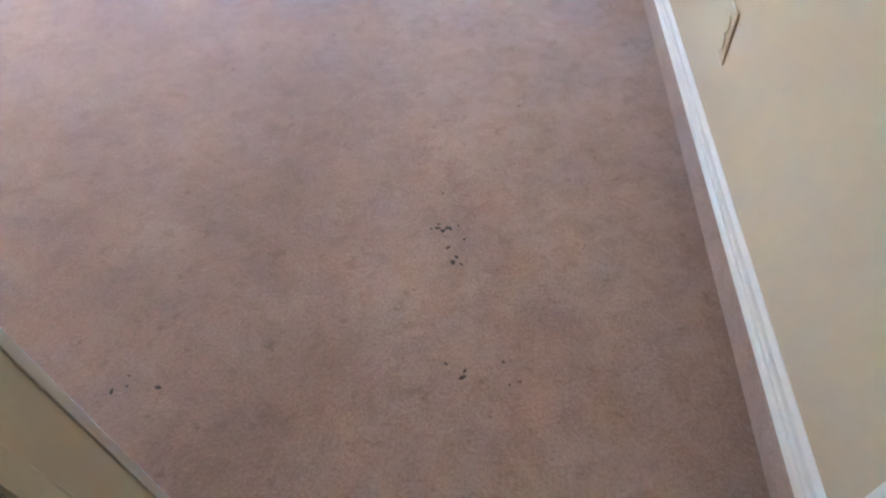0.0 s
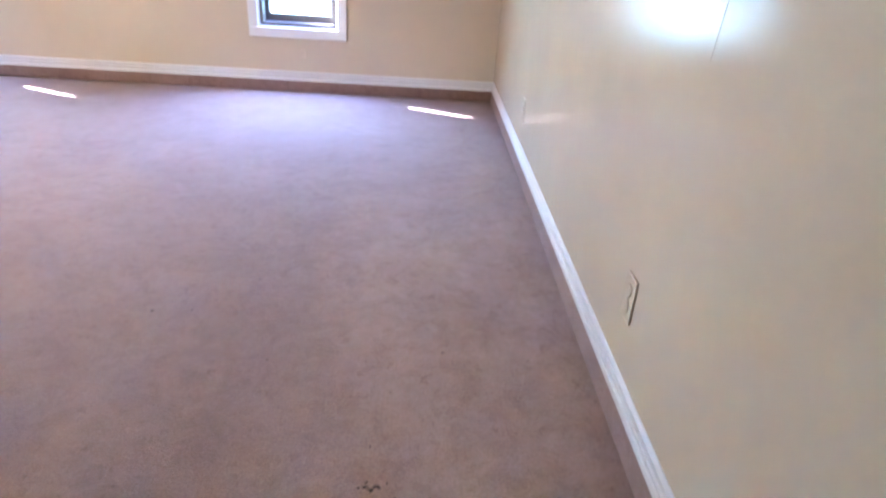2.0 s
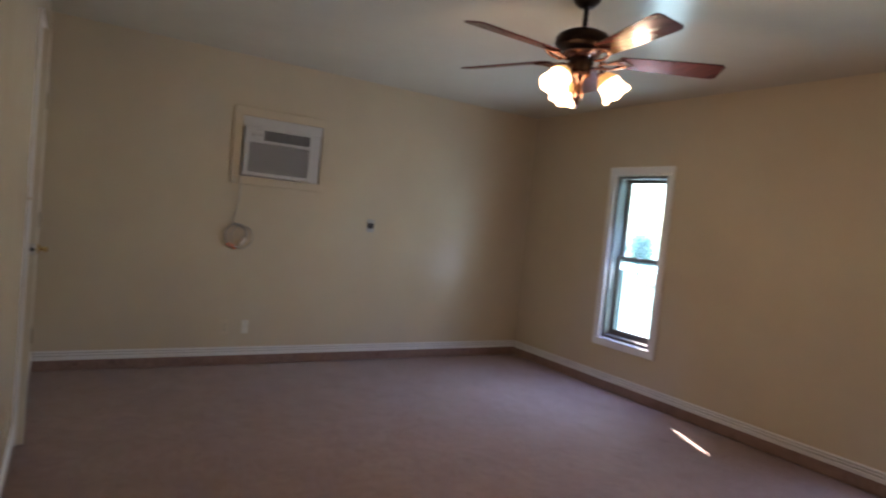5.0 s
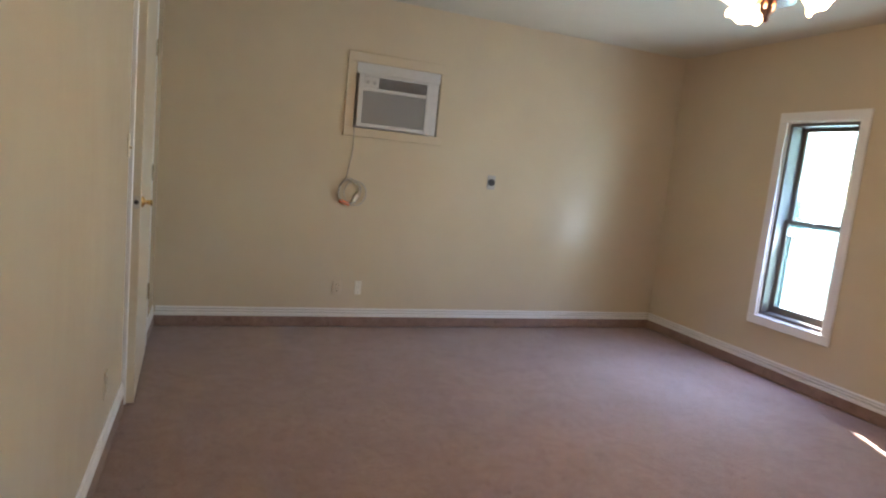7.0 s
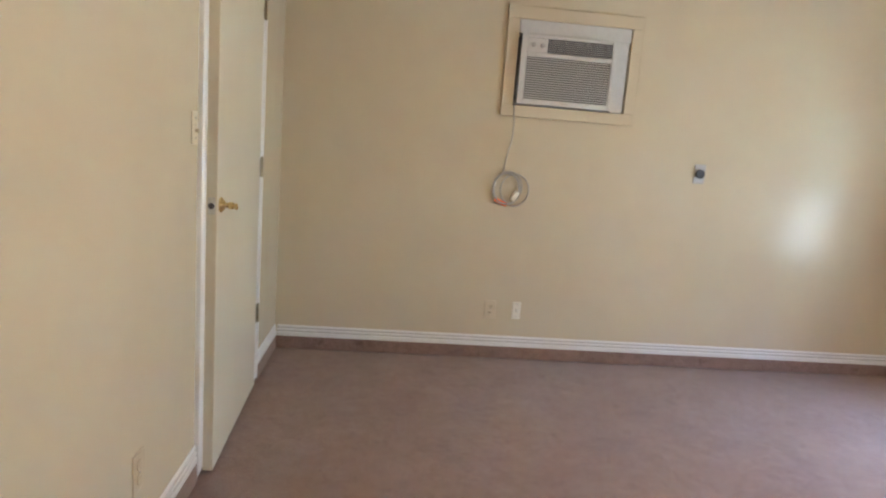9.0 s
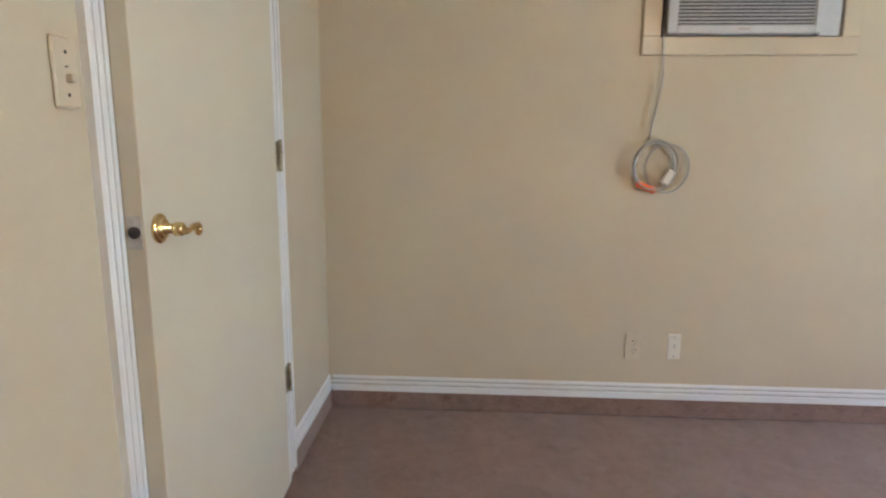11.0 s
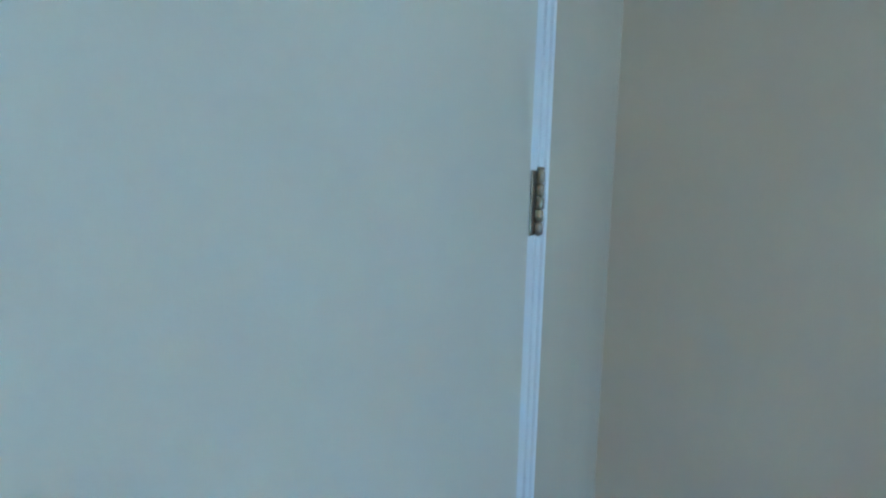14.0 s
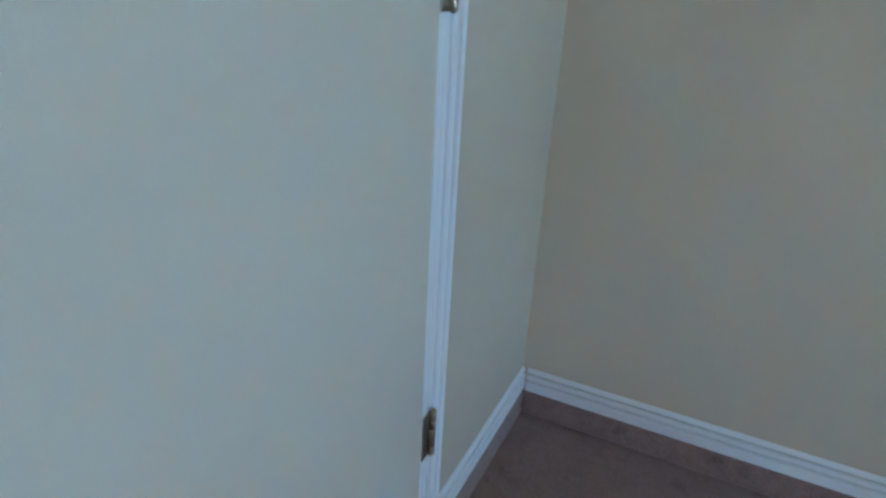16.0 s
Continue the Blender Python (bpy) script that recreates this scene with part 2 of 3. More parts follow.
def lathe(bm, profile, segs=24, at=(0, 0, 0), axis="z"):
    """Turns (radius, height) pairs about an axis through at."""
    o, rings = Vector(at), []
    for r, h in profile:
        ring = []
        for k in range(segs):
            a = 2 * math.pi * k / segs
            c, s = r * math.cos(a), r * math.sin(a)
            ring.append(bm.verts.new(o + Vector({"z": (c, s, h), "y": (c, h, s), "x": (h, c, s)}[axis])))
        rings.append(ring)
    for a, b in zip(rings, rings[1:]):
        for k in range(segs):
            bm.faces.new((a[k], a[(k + 1) % segs], b[(k + 1) % segs], b[k]))
    if profile[0][0] > 0.0005:
        bm.faces.new(rings[0][::-1])
    if profile[-1][0] > 0.0005:
        bm.faces.new(rings[-1])
    bmesh.ops.remove_doubles(bm, verts=bm.verts[:], dist=0.00005)
    bmesh.ops.recalc_face_normals(bm, faces=bm.faces[:])
    return bm


def moulding(bm, profile, a, b, out):
    """Extrudes a profile of (out, up) pairs from a to b; out is the way off the wall."""
    a, b, out = Vector(a), Vector(b), Vector(out)
    up = (b - a).normalized().cross(out)
    if up.z < -0.5 or (abs(up.z) < 0.5 and up.x < -0.5):
        up = -up
    ends = [[bm.verts.new(p + out * o + up * u) for o, u in profile] for p in (a, b)]
    k = len(profile)
    for i in range(k):
        bm.faces.new((ends[0][i], ends[0][(i + 1) % k], ends[1][(i + 1) % k], ends[1][i]))
    bm.faces.new(ends[0][::-1])
    bm.faces.new(ends[1])
    bmesh.ops.recalc_face_normals(bm, faces=bm.faces[:])
    return bm


def structure(name, bm, mat, label, category):
    return tagged(part(name, bm, mat), label, category, kind="structure")


# ---- room shell ----
def wall_with_openings(along, lo, hi, face, back, holes, z1=H):
    """Boxes of a wall that runs along x or y between lo and hi, pierced by holes (a, b, z0, z1)."""
    bm = bmesh.new()
    cuts = sorted(holes)
    at = lo
    for a, b, c, d in cuts + [(hi, hi, 0, 0)]:
        spans = [(at, a, 0.0, z1)]
        if b > a:
            if c > 0:
                spans.append((a, b, 0.0, c))
            if d < z1:
                spans.append((a, b, d, z1))
        for p, q, r, s in spans:
            if q - p > 1e-4 and s - r > 1e-4:
                if along == "x":
                    box(bm, p, q, min(face, back), max(face, back), r, s)
                else:
                    box(bm, min(face, back), max(face, back), p, q, r, s)
        at = b
    bmesh.ops.remove_doubles(bm, verts=bm.verts[:], dist=0.0001)
    return bm


S = -0.15                              # back of the south wall
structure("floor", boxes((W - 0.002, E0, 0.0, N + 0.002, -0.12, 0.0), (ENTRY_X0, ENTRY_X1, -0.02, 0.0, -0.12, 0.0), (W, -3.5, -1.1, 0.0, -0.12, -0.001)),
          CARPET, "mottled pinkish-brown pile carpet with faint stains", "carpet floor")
structure("floor_hall", boxes((-1.7, E0, -2.0, -0.024, -0.12, -0.004)), HALLCARPET, "lighter pinkish hall carpet at the doorway", "carpet floor")
structure("wall_north", wall_with_openings("x", W - T, T, N, N + T, [(a, b, WIN_Z0, WIN_Z1) for a, b in WINS]), WALL,
          "cream semi-gloss painted wall with two narrow windows", "wall")
structure("wall_west", wall_with_openings("y", S, N, W, W - T, [(AC_Y0, AC_Y1, AC_Z0, AC_Z1)]), WALL,
          "cream semi-gloss painted wall with a boxed air conditioner", "wall")
structure("wall_east", boxes((E0, T, -2.0, N, -0.1, H)), WALL, "cream semi-gloss painted wall with scuffs", "wall")
structure("wall_south", wall_with_openings("x", W, E0, 0.0, S, [(DOOR_X0 - 0.012, DOOR_X1 + 0.012, 0.0, DOOR_TOP), (ENTRY_X0 - 0.018, E0, 0.0, ENTRY_TOP)]), WALL,
          "cream semi-gloss painted wall with two doorways", "wall")
structure("ceiling", boxes((W - T, T, -2.0, N + T, H, H + 0.1)), CEIL, "off-white glossy painted ceiling", "ceiling")
structure("wall_hall", boxes((-1.85, -1.7, -2.15, S, -0.1, H), (-1.85, T, -2.15, -2.0, -0.1, H)), WALL, "plain cream painted hall walls", "wall")
structure("wall_closet", boxes((W, W + 0.1, -1.0, S, -0.1, H), (W, -3.5, -1.1, -1.0, -0.1, H), (-3.6, -3.5, -1.0, S, -0.1, H)), WALL, "plain cream closet walls", "wall")

# carpet turned up the wall below the skirting
TURN = ((0.0, 0.0), (0.002, 0.0), (0.011, 0.006), (0.0125, 0.012), (0.011, 0.040), (0.0095, COVE), (0.0, COVE))
for name, a, b, out in (("carpet_upturn_north", (W, N, 0.001), (E0, N, 0.001), (0, -1, 0)),
                        ("carpet_upturn_west", (W, 0, 0.001), (W, N, 0.001), (1, 0, 0)),
                        ("carpet_upturn_east", (E0, 0.004, 0.001), (E0, N, 0.001), (-1, 0, 0)),
                        ("carpet_upturn_south", (DOOR_X1 + 0.0535, 0, 0.001), (ENTRY_X0 - 0.02, 0, 0.001), (0, 1, 0)),
                        ("carpet_upturn_corner", (W, 0, 0.001), (DOOR_X0 - 0.070, 0, 0.001), (0, 1, 0))):
    structure(name, moulding(bmesh.new(), TURN, a, b, out), CARPET, "brown carpet strip turned up the wall foot", "carpet edge")
# skirting with a stepped ogee top
BASE = ((0.0, 0.0), (0.0095, 0.0), (0.0110, 0.003), (0.0115, 0.022), (0.0095, 0.0245), (0.0012, 0.0255), (0.0012, 0.0325), (0.0095, 0.0345), (0.0105, 0.039), (0.0090, 0.0445), (0.0012, 0.0455), (0.0012, 0.0525), (0.0070, 0.0545), (0.0065, 0.060), (0.0025, 0.0665), (0.0, 0.0665))
for name, a, b, out in (("baseboard_north", (W, N, COVE), (E0, N, COVE), (0, -1, 0)),
                        ("baseboard_west", (W, 0.0155, COVE), (W, N - 0.0155, COVE), (1, 0, 0)),
                        ("baseboard_east", (E0, 0.022, COVE), (E0, N - 0.0155, COVE), (-1, 0, 0)),
                        ("baseboard_south", (DOOR_X1 + 0.0535, 0, COVE), (ENTRY_X0 - 0.018, 0, COVE), (0, 1, 0)),
                        ("baseboard_corner", (W, 0, COVE), (DOOR_X0 - 0.070, 0, COVE), (0, 1, 0))):
    board = structure(name, moulding(bmesh.new(), BASE, a, b, out), WHITE, "white glossy moulded skirting board set above the carpet edge", "baseboard")

    # grey strips laid in the grooves stand in for their shade
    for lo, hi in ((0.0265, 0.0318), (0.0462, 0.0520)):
        part("groove", moulding(bmesh.new(), ((0.0005, lo), (0.0022, lo), (0.0022, hi), (0.0005, hi)), a, b, out), GROOVE_SHADE, board, "grey strip painted for the shade in the skirting groove")

# entry doorway lining
jamb = structure("trim_entry", boxes((ENTRY_X0 - 0.018, ENTRY_X0, S, 0.022, 0.0, ENTRY_TOP), (ENTRY_X1, E0 - 0.0005, S, 0.020, 0.0, ENTRY_TOP), (ENTRY_X0, ENTRY_X1, S, 0.02, ENTRY_TOP - 0.018, ENTRY_TOP), bevel=0.002),
                 JAMBP, "cream painted door lining of the entry", "door frame")
part("edge_strip", boxes((ENTRY_X0 - 0.010, ENTRY_X0 + 0.004, 0.012, 0.0262, 0.0, ENTRY_TOP), (ENTRY_X1 - 0.004, E0 - 0.001, 0.010, 0.0232, 0.0, ENTRY_TOP), bevel=0.001), WHITE, jamb, "chipped white edge of the lining")
part("stop", boxes((ENTRY_X0, ENTRY_X0 + 0.012, -0.095, -0.058, 0.0, ENTRY_TOP - 0.03), bevel=0.004), JAMBP, jamb)
structure("threshold", boxes((ENTRY_X0, ENTRY_X1, -0.034, -0.018, -0.004, 0.004), bevel=0.002), plain("worn_binding", (0.45, 0.34, 0.28), 0.8), "pale worn carpet binding at the doorway", "threshold")


# ---- windows ----
def window(name, x0, x1):
    """A bronze single-hung window in a white picture-frame casing; origin at the opening's lower west corner."""
    w, h = x1 - x0, WIN_Z1 - WIN_Z0
    c = 0.066
    win = tagged(new(name), "narrow dark bronze single-hung window in white casing", "window", kind="structure")
    win.location = (x0, N, WIN_Z0)
    for nm, z in (("casing_head", h), ("casing_sill", -c)):
        part(nm, boxes((-c, w + c, -0.018, -0.0005, z, z + c), bevel=0.003), WHITE, win)
    for nm, x in (("casing_side", -c), ("casing_side", w)):
        part(nm, boxes((x, x + c, -0.0175, -0.0005, 0.0, h), bevel=0.003), WHITE, win)
    d = 0.012                                       # depth of the white reveal
    part("reveal", boxes((0.0, 0.008, 0.0, d, 0.008, h - 0.008), (w - 0.008, w, 0.0, d, 0.008, h - 0.008), (0.0, w, 0.0, d, h - 0.008, h), (0.0, w, 0.0, d, 0.0, 0.008)), WHITE, win)
    f = 0.030
    part("frame", boxes((0.0, f, d, T - 0.012, 0.0, h), (w - f, w, d, T - 0.012, 0.0, h), (f, w - f, d, T - 0.012, h - f, h), (f, w - f, d, T - 0.012, 0.0, f), bevel=0.001), BRONZE, win)
    mid = h * 0.50
    s = 0.028
    for nm, y, z0, z1 in (("upper_sash", 0.128, mid - 0.030, h - f), ("lower_sash", 0.092, f, mid + 0.016)):
        a, b = f, w - f
        sash = part(nm, boxes((a, a + s, y, y + 0.024, z0, z1), (b - s, b, y, y + 0.024, z0, z1), (a + s, b - s, y, y + 0.024, z1 - s, z1), (a + s, b - s, y, y + 0.024, z0, z0 + s + (0.022 if nm == "lower_sash" else 0)), bevel=0.0015), BRONZE, win)
        pane = part("pane", boxes((a + s - 0.004, b - s + 0.004, y + 0.010, y + 0.014, z0 + s - 0.004, z1 - s + 0.004)), GLASS, sash)
        pane.visible_shadow = False
    part("screen_frame", boxes((f, f + 0.024, T - 0.012, T - 0.002, f, mid), (w - f - 0.014, w - f, T - 0.012, T - 0.002, f, mid), (f + 0.03, w - f - 0.014, T - 0.012, T - 0.002, mid - 0.014, mid), (f + 0.03, w - f - 0.014, T - 0.012, T - 0.002, f, f + 0.014)), STEEL, win)
    # unseen outer sill and side trims, added to narrow the sliver of sun
    part("sun_cut_sill", boxes((-0.05, w + 0.05, T + 0.0005, T + 0.06, -0.03, 0.012), bevel=0.003), WHITE, win)
    for x in (-0.045, w - 0.005):
        part("sun_cut_trim", boxes((x, x + 0.05, T + 0.0005, T + 0.035, 0.013, h + 0.05), bevel=0.003), WHITE, win)
    part("latch", boxes((w / 2 - 0.02, w / 2 + 0.02, 0.080, 0.092, mid + 0.004, mid + 0.016), bevel=0.003), STEEL, win)
    return win


for i, (a, b) in enumerate(WINS):
    window("window_%d" % (i + 1), a, b)
    # sunlit paving throws its light upwards, the shaded sky a little downwards
    for watts, colour, zc, rise, spread in ((GROUND_WATTS[i], (0.62, 0.80, 1.0), WIN_Z0 + (0.40, 0.28)[i], 0.30, 140), (SKY_WATTS[i], (0.33, 0.50, 1.0), WIN_Z0 + 1.06, -2.2, 92)):
        ld = bpy.data.lights.new("window_daylight", "AREA")
        ld.shape, ld.size, ld.size_y, ld.energy, ld.color = "RECTANGLE", (0.42, 0.24)[i], (0.56, 0.26)[i], watts, colour
        ld.spread = radians(spread)
        new("window_daylight", ld).matrix_world = look(((a + b) / 2, N + 0.038, zc), ((a + b) / 2, N - 0.962, zc + rise))

# unseen overhang added to shorten and thin the sun streak on the floor
SUN_CUT = plain("sun_cut_paint", (0.62, 0.60, 0.55), 0.7)
structure("eave", boxes((W - 1.0, 1.2, N + T + 0.002, N + T + 0.765, 2.30, 2.42)), SUN_CUT, "unseen pale overhang added to cut the sunbeam", "eave")

# ---- closet door ----
CASE = ((0.0, 0.0), (0.011, 0.0), (0.014, 0.004), (0.014, 0.016), (0.006, 0.0185), (0.006, 0.0235), (0.015, 0.026), (0.017, 0.034), (0.015, 0.041), (0.006, 0.0435), (0.006, 0.0485), (0.017, 0.052), (0.018, 0.060), (0.014, 0.066), (0.0, 0.067))


def vertical_casing(x_in, way, k_w=1.0):
    """Fluted casing up a door side; x_in is its inner edge, way +1 or -1 the side it spreads to."""
    bm = bmesh.new()
    ends = [[bm.verts.new((x_in + way * u * k_w, o, z)) for o, u in CASE] for z in (0.035, DOOR_TOP + 0.06)]
    k = len(CASE)
    for i in range(k):
        bm.faces.new((ends[0][i], ends[0][(i + 1) % k], ends[1][(i + 1) % k], ends[1][i]))
    bm.faces.new(ends[0][::-1])
    bm.faces.new(ends[1])
    bmesh.ops.recalc_face_normals(bm, faces=bm.faces[:])
    return bm


frame_ob = tagged(new("door_frame"), "white fluted casing round a closet door", "door frame", kind="structure")
part("casing_side", vertical_casing(DOOR_X1 - 0.002, 1, 0.84), WHITE, frame_ob)
part("casing_side", vertical_casing(DOOR_X0 - 0.002, -1), WHITE, frame_ob)
part("casing_head", boxes((DOOR_X0 - 0.002, DOOR_X1 - 0.002, 0.0005, 0.016, DOOR_TOP, DOOR_TOP + 0.06), bevel=0.003), WHITE, frame_ob)
part("lining", boxes((DOOR_X0 - 0.012, DOOR_X0 - 0.004, S, -0.0005, 0.0, DOOR_TOP), (DOOR_X1 - 0.001, DOOR_X1 + 0.012, S, -0.0005, 0.0, DOOR_TOP), (DOOR_X0 - 0.004, DOOR_X1 - 0.001, S, -0.0005, DOOR_TOP - 0.012, DOOR_TOP)), WHITE, frame_ob)
part("strike_plate", boxes((DOOR_X1 - 0.003, DOOR_X1 - 0.001, -0.034, -0.006, 0.955, 1.015), bevel=0.0008), STEEL, frame_ob)

LEAF_W, LEAF_T, LEVER_Z = 0.812, 0.035, 0.987
door = thing("door_1", pose(DOOR_X0 + 0.003, 0.018, 0.0, 0, 0, 2.1), "flush cream painted closet door standing slightly ajar", "door", kind="structure")
part("leaf", boxes((0.0205, LEAF_W, -LEAF_T, 0.0, 0.02, DOOR_TOP - 0.015), bevel=0.0015), DOORP, door)

part("hinge_stile", boxes((0.0, 0.0185, -LEAF_T, -0.0005, 0.02, DOOR_TOP - 0.015), bevel=0.0015), WHITE, door, "white overpainted hinge edge")


def lever_handle(parent):
    """Brass rose, neck and a scrolled lever that points to the hinges."""
    x = LEAF_W - 0.047
    h = part("lever_handle", lathe(bmesh.new(), ((0.0, 0.0), (0.0266, 0.0), (0.0276, 0.0025), (0.0270, 0.0055), (0.0240, 0.0080), (0.0200, 0.0085), (0.0192, 0.0088), (0.0188, 0.0118), (0.0165, 0.0140), (0.0125, 0.0144), (0.0118, 0.0147), (0.0112, 0.0175), (0.0092, 0.0185), (0.0090, 0.030)), 40, (x, 0.0, LEVER_Z), "y"), BRASS, parent, "polished brass lever handle with round rose", smooth=True)
    bm = bmesh.new()
    pts, rad = [], []
    for i in range(25):
        u = i / 24
        pts.append((x - 0.004 - 0.078 * u, 0.037 + 0.003 * math.sin(u * math.pi), LEVER_Z - 0.008 * math.sin(min(1.0, u * 1.5) * math.pi) - 0.004 * u * u * (3 - 2 * u)))
        rad.append(0.0100 - 0.0055 * min(1.0, u * 2.4))
    ex, ez = pts[24][0], pts[24][2] - 0.0098
    for i in range(1, 13):
        a = math.pi / 2 + i / 12 * 1.5 * math.pi
        q = 0.0098 * (1 - 0.25 * i / 12)
        pts.append((ex + q * math.cos(a), 0.037, ez + q * math.sin(a)))
        rad.append(0.0042)
    tube(bm, pts, rad, 12, squash=1.1)
    part("lever", bm, BRASS, h, smooth=True)
    part("lever_hub", lathe(bmesh.new(), ((0.0, 0.027), (0.0105, 0.0275), (0.0125, 0.030), (0.0130, 0.040), (0.0120, 0.044), (0.0095, 0.046), (0.0, 0.0468)), 28, (x - 0.001, 0.0, LEVER_Z - 0.001), "y"), BRASS, h, smooth=True)
    part("scroll_eye", lathe(bmesh.new(), ((0.0, 0.030), (0.0050, 0.031), (0.0060, 0.037), (0.0050, 0.043), (0.0, 0.0445)), 16, (ex, 0.0, ez), "y"), BRASS, h, smooth=True)
    return h


lever_handle(door)
part("latch_plate", boxes((LEAF_W - 0.0005, LEAF_W + 0.0015, -0.030, -0.005, LEVER_Z - 0.029, LEVER_Z + 0.029), bevel=0.0005), LATCHP, door, "worn pale latch plate")
part("latch_bolt", lathe(bmesh.new(), ((0.0105, 0.0), (0.0105, 0.004), (0.008, 0.007), (0.0, 0.008)), 18, (LEAF_W + 0.001, -0.0175, LEVER_Z), "x"), SLOT, door, "dark latch bolt", smooth=True)


def hinge(z):
    """Three-knuckle butt hinge at the door's edge."""
    h = part("hinge", boxes((-0.001, 0.0185, 0.0002, 0.0022, z - 0.0445, z + 0.0445), (-0.006, -0.003, -0.001, 0.0055, z - 0.0445, z + 0.0445), bevel=0.0004), HINGEL, door, "tarnished brass butt hinge")
    for k in range(5):
        a = z - 0.0445 + k * 0.0178
        r = 0.0062 if k % 2 == 0 else 0.0058
        part("knuckle", lathe(bmesh.new(), ((r - 0.001, a + 0.0006), (r, a + 0.0015), (r, a + 0.0163), (r - 0.001, a + 0.0172)), 14, (-0.006, 0.0065, 0), "z"), HINGEM if k % 2 else HINGEL, h, smooth=True)
    part("pin", lathe(bmesh.new(), ((0.003, z - 0.046), (0.003, z + 0.0445), (0.0058, z + 0.0455), (0.005, z + 0.049), (0.0, z + 0.050)), 12, (-0.006, 0.0065, 0), "z"), HINGEM, h, smooth=True)


for z in (0.383, 1.087, 1.79):
    hinge(z)


# ---- wall plates ----
def wall_plate(name, m, label, category, mat, marks, w=0.070, h=0.114, group=""):
    """A cover plate; its face looks along +y. marks: (name, x, z, kind)."""
    t = thing(name, m, label, category, group)
    slot = SLOT if mat is not WALL else OVERPAINT
    part("plate", boxes((-w / 2, w / 2, 0.0, 0.0058 if mat is not WALL else 0.0042, -h / 2, h / 2), bevel=0.0035), mat, t)
    for nm, x, z, kind in marks:
        if kind == "dark_screw":
            part(nm, lathe(bmesh.new(), ((0.0030, 0.0050), (0.0030, 0.0064), (0.0, 0.0066)), 10, (x, 0, z), "y"), SLOT, t)
        elif kind == "screw":
            part(nm, lathe(bmesh.new(), ((0.0033, 0.0062), (0.0033, 0.0068), (0.0018, 0.0075), (0.0, 0.0076)), 10, (x, 0, z), "y"), STEEL, t)
        elif kind == "receptacle":
            r = part(nm, lathe(bmesh.new(), ((0.017, 0.0055), (0.017, 0.0072), (0.0155, 0.008), (0.0, 0.0081)), 20, (x, 0, z), "y"), mat, t)
            for sx in (-0.0062, 0.0062):
                part("slot", boxes((x + sx - 0.0013, x + sx + 0.0013, 0.0079, 0.0086, z - 0.001, z + 0.0085)), slot, r)
            part("slot", lathe(bmesh.new(), ((0.0027, 0.0079), (0.0027, 0.0086), (0.0, 0.0087)), 10, (x, 0, z - 0.0075), "y"), slot, r)
        elif kind == "toggle":
            part(nm, boxes((x - 0.0045, x + 0.0045, 0.0055, 0.0175, z - 0.004, z + 0.008), bevel=0.0015), mat, t)
        elif kind == "slit":
            part(nm, boxes((x - 0.0035, x + 0.0035, 0.0055, 0.0064, z - 0.0012, z + 0.0012)), SLOT, t)
        elif kind == "dark":
            part(nm, lathe(bmesh.new(), ((0.027, 0.0055), (0.027, 0.020), (0.0245, 0.023), (0.020, 0.0215), (0.0, 0.0215)), 28, (x, 0, z), "y"), BLACKP, t, "round black receptacle", smooth=False)
    return t


DUPLEX = (("screw", 0, 0, "screw"), ("receptacle", 0, 0.0195, "receptacle"), ("receptacle", 0, -0.0195, "receptacle"))
EAST, WEST, SOUTH, NORTH = 90, -90, 0, 180   # which wall the plate sits on
wall_plate("wall_outlet", pose(W, 1.266, 0.307, 0, 0, WEST), "cream duplex outlet low on the cream wall", "outlet", PLATE, DUPLEX, group="wall outlets")
wall_plate("phone_jack_plate", pose(W, 1.428, 0.309, 0, 0, WEST), "white phone jack plate low on the wall", "wall plate", PLATEW, (("screw", 0, 0.040, "screw"), ("jack", 0, 0.006, "slit"), ("jack", 0, -0.004, "slit"), ("screw", 0, -0.040, "screw")), w=0.052, h=0.106)
wall_plate("wall_outlet", pose(E0, 0.945, 0.330, 0, 0, EAST), "cream painted duplex outlet with worn top", "outlet", WALL, DUPLEX, group="wall outlets")
wall_plate("wall_outlet", pose(E0, 2.74, 0.315, 0, 0, EAST), "cream painted duplex outlet near the corner", "outlet", WALL, DUPLEX, group="wall outlets")
wall_plate("wall_outlet", pose(-3.43, 0, 0.320, 0, 0, SOUTH), "cream duplex outlet on the closet wall", "outlet", WALL, DUPLEX, group="wall outlets")
wall_plate("light_switch", pose(-3.866, 0, 1.242, 0, 0, SOUTH), "ivory toggle switch plate beside the door casing", "light switch", PLATE,
           (("screw", 0, 0.030, "dark_screw"), ("screw", 0, -0.032, "dark_screw"), ("toggle", 0, -0.010, "toggle"), ("toggle_slot", 0, 0.009, "slit")), w=0.058, h=0.104)
wall_plate("appliance_outlet", pose(W, 2.449, 1.207, 0, 0, WEST), "steel plate with a round black appliance socket", "outlet", STEEL, (("socket", 0, 0, "dark"), ("screw", 0, 0.046, "screw"), ("screw", 0, -0.046, "screw")))
wall_plate("cable_plate", pose(-1.347, N, 0.268, 0, 0, NORTH), "small cream cable plate under the window", "wall plate", PLATE, (("jack", 0, 0, "slit"),), w=0.035, h=0.06)


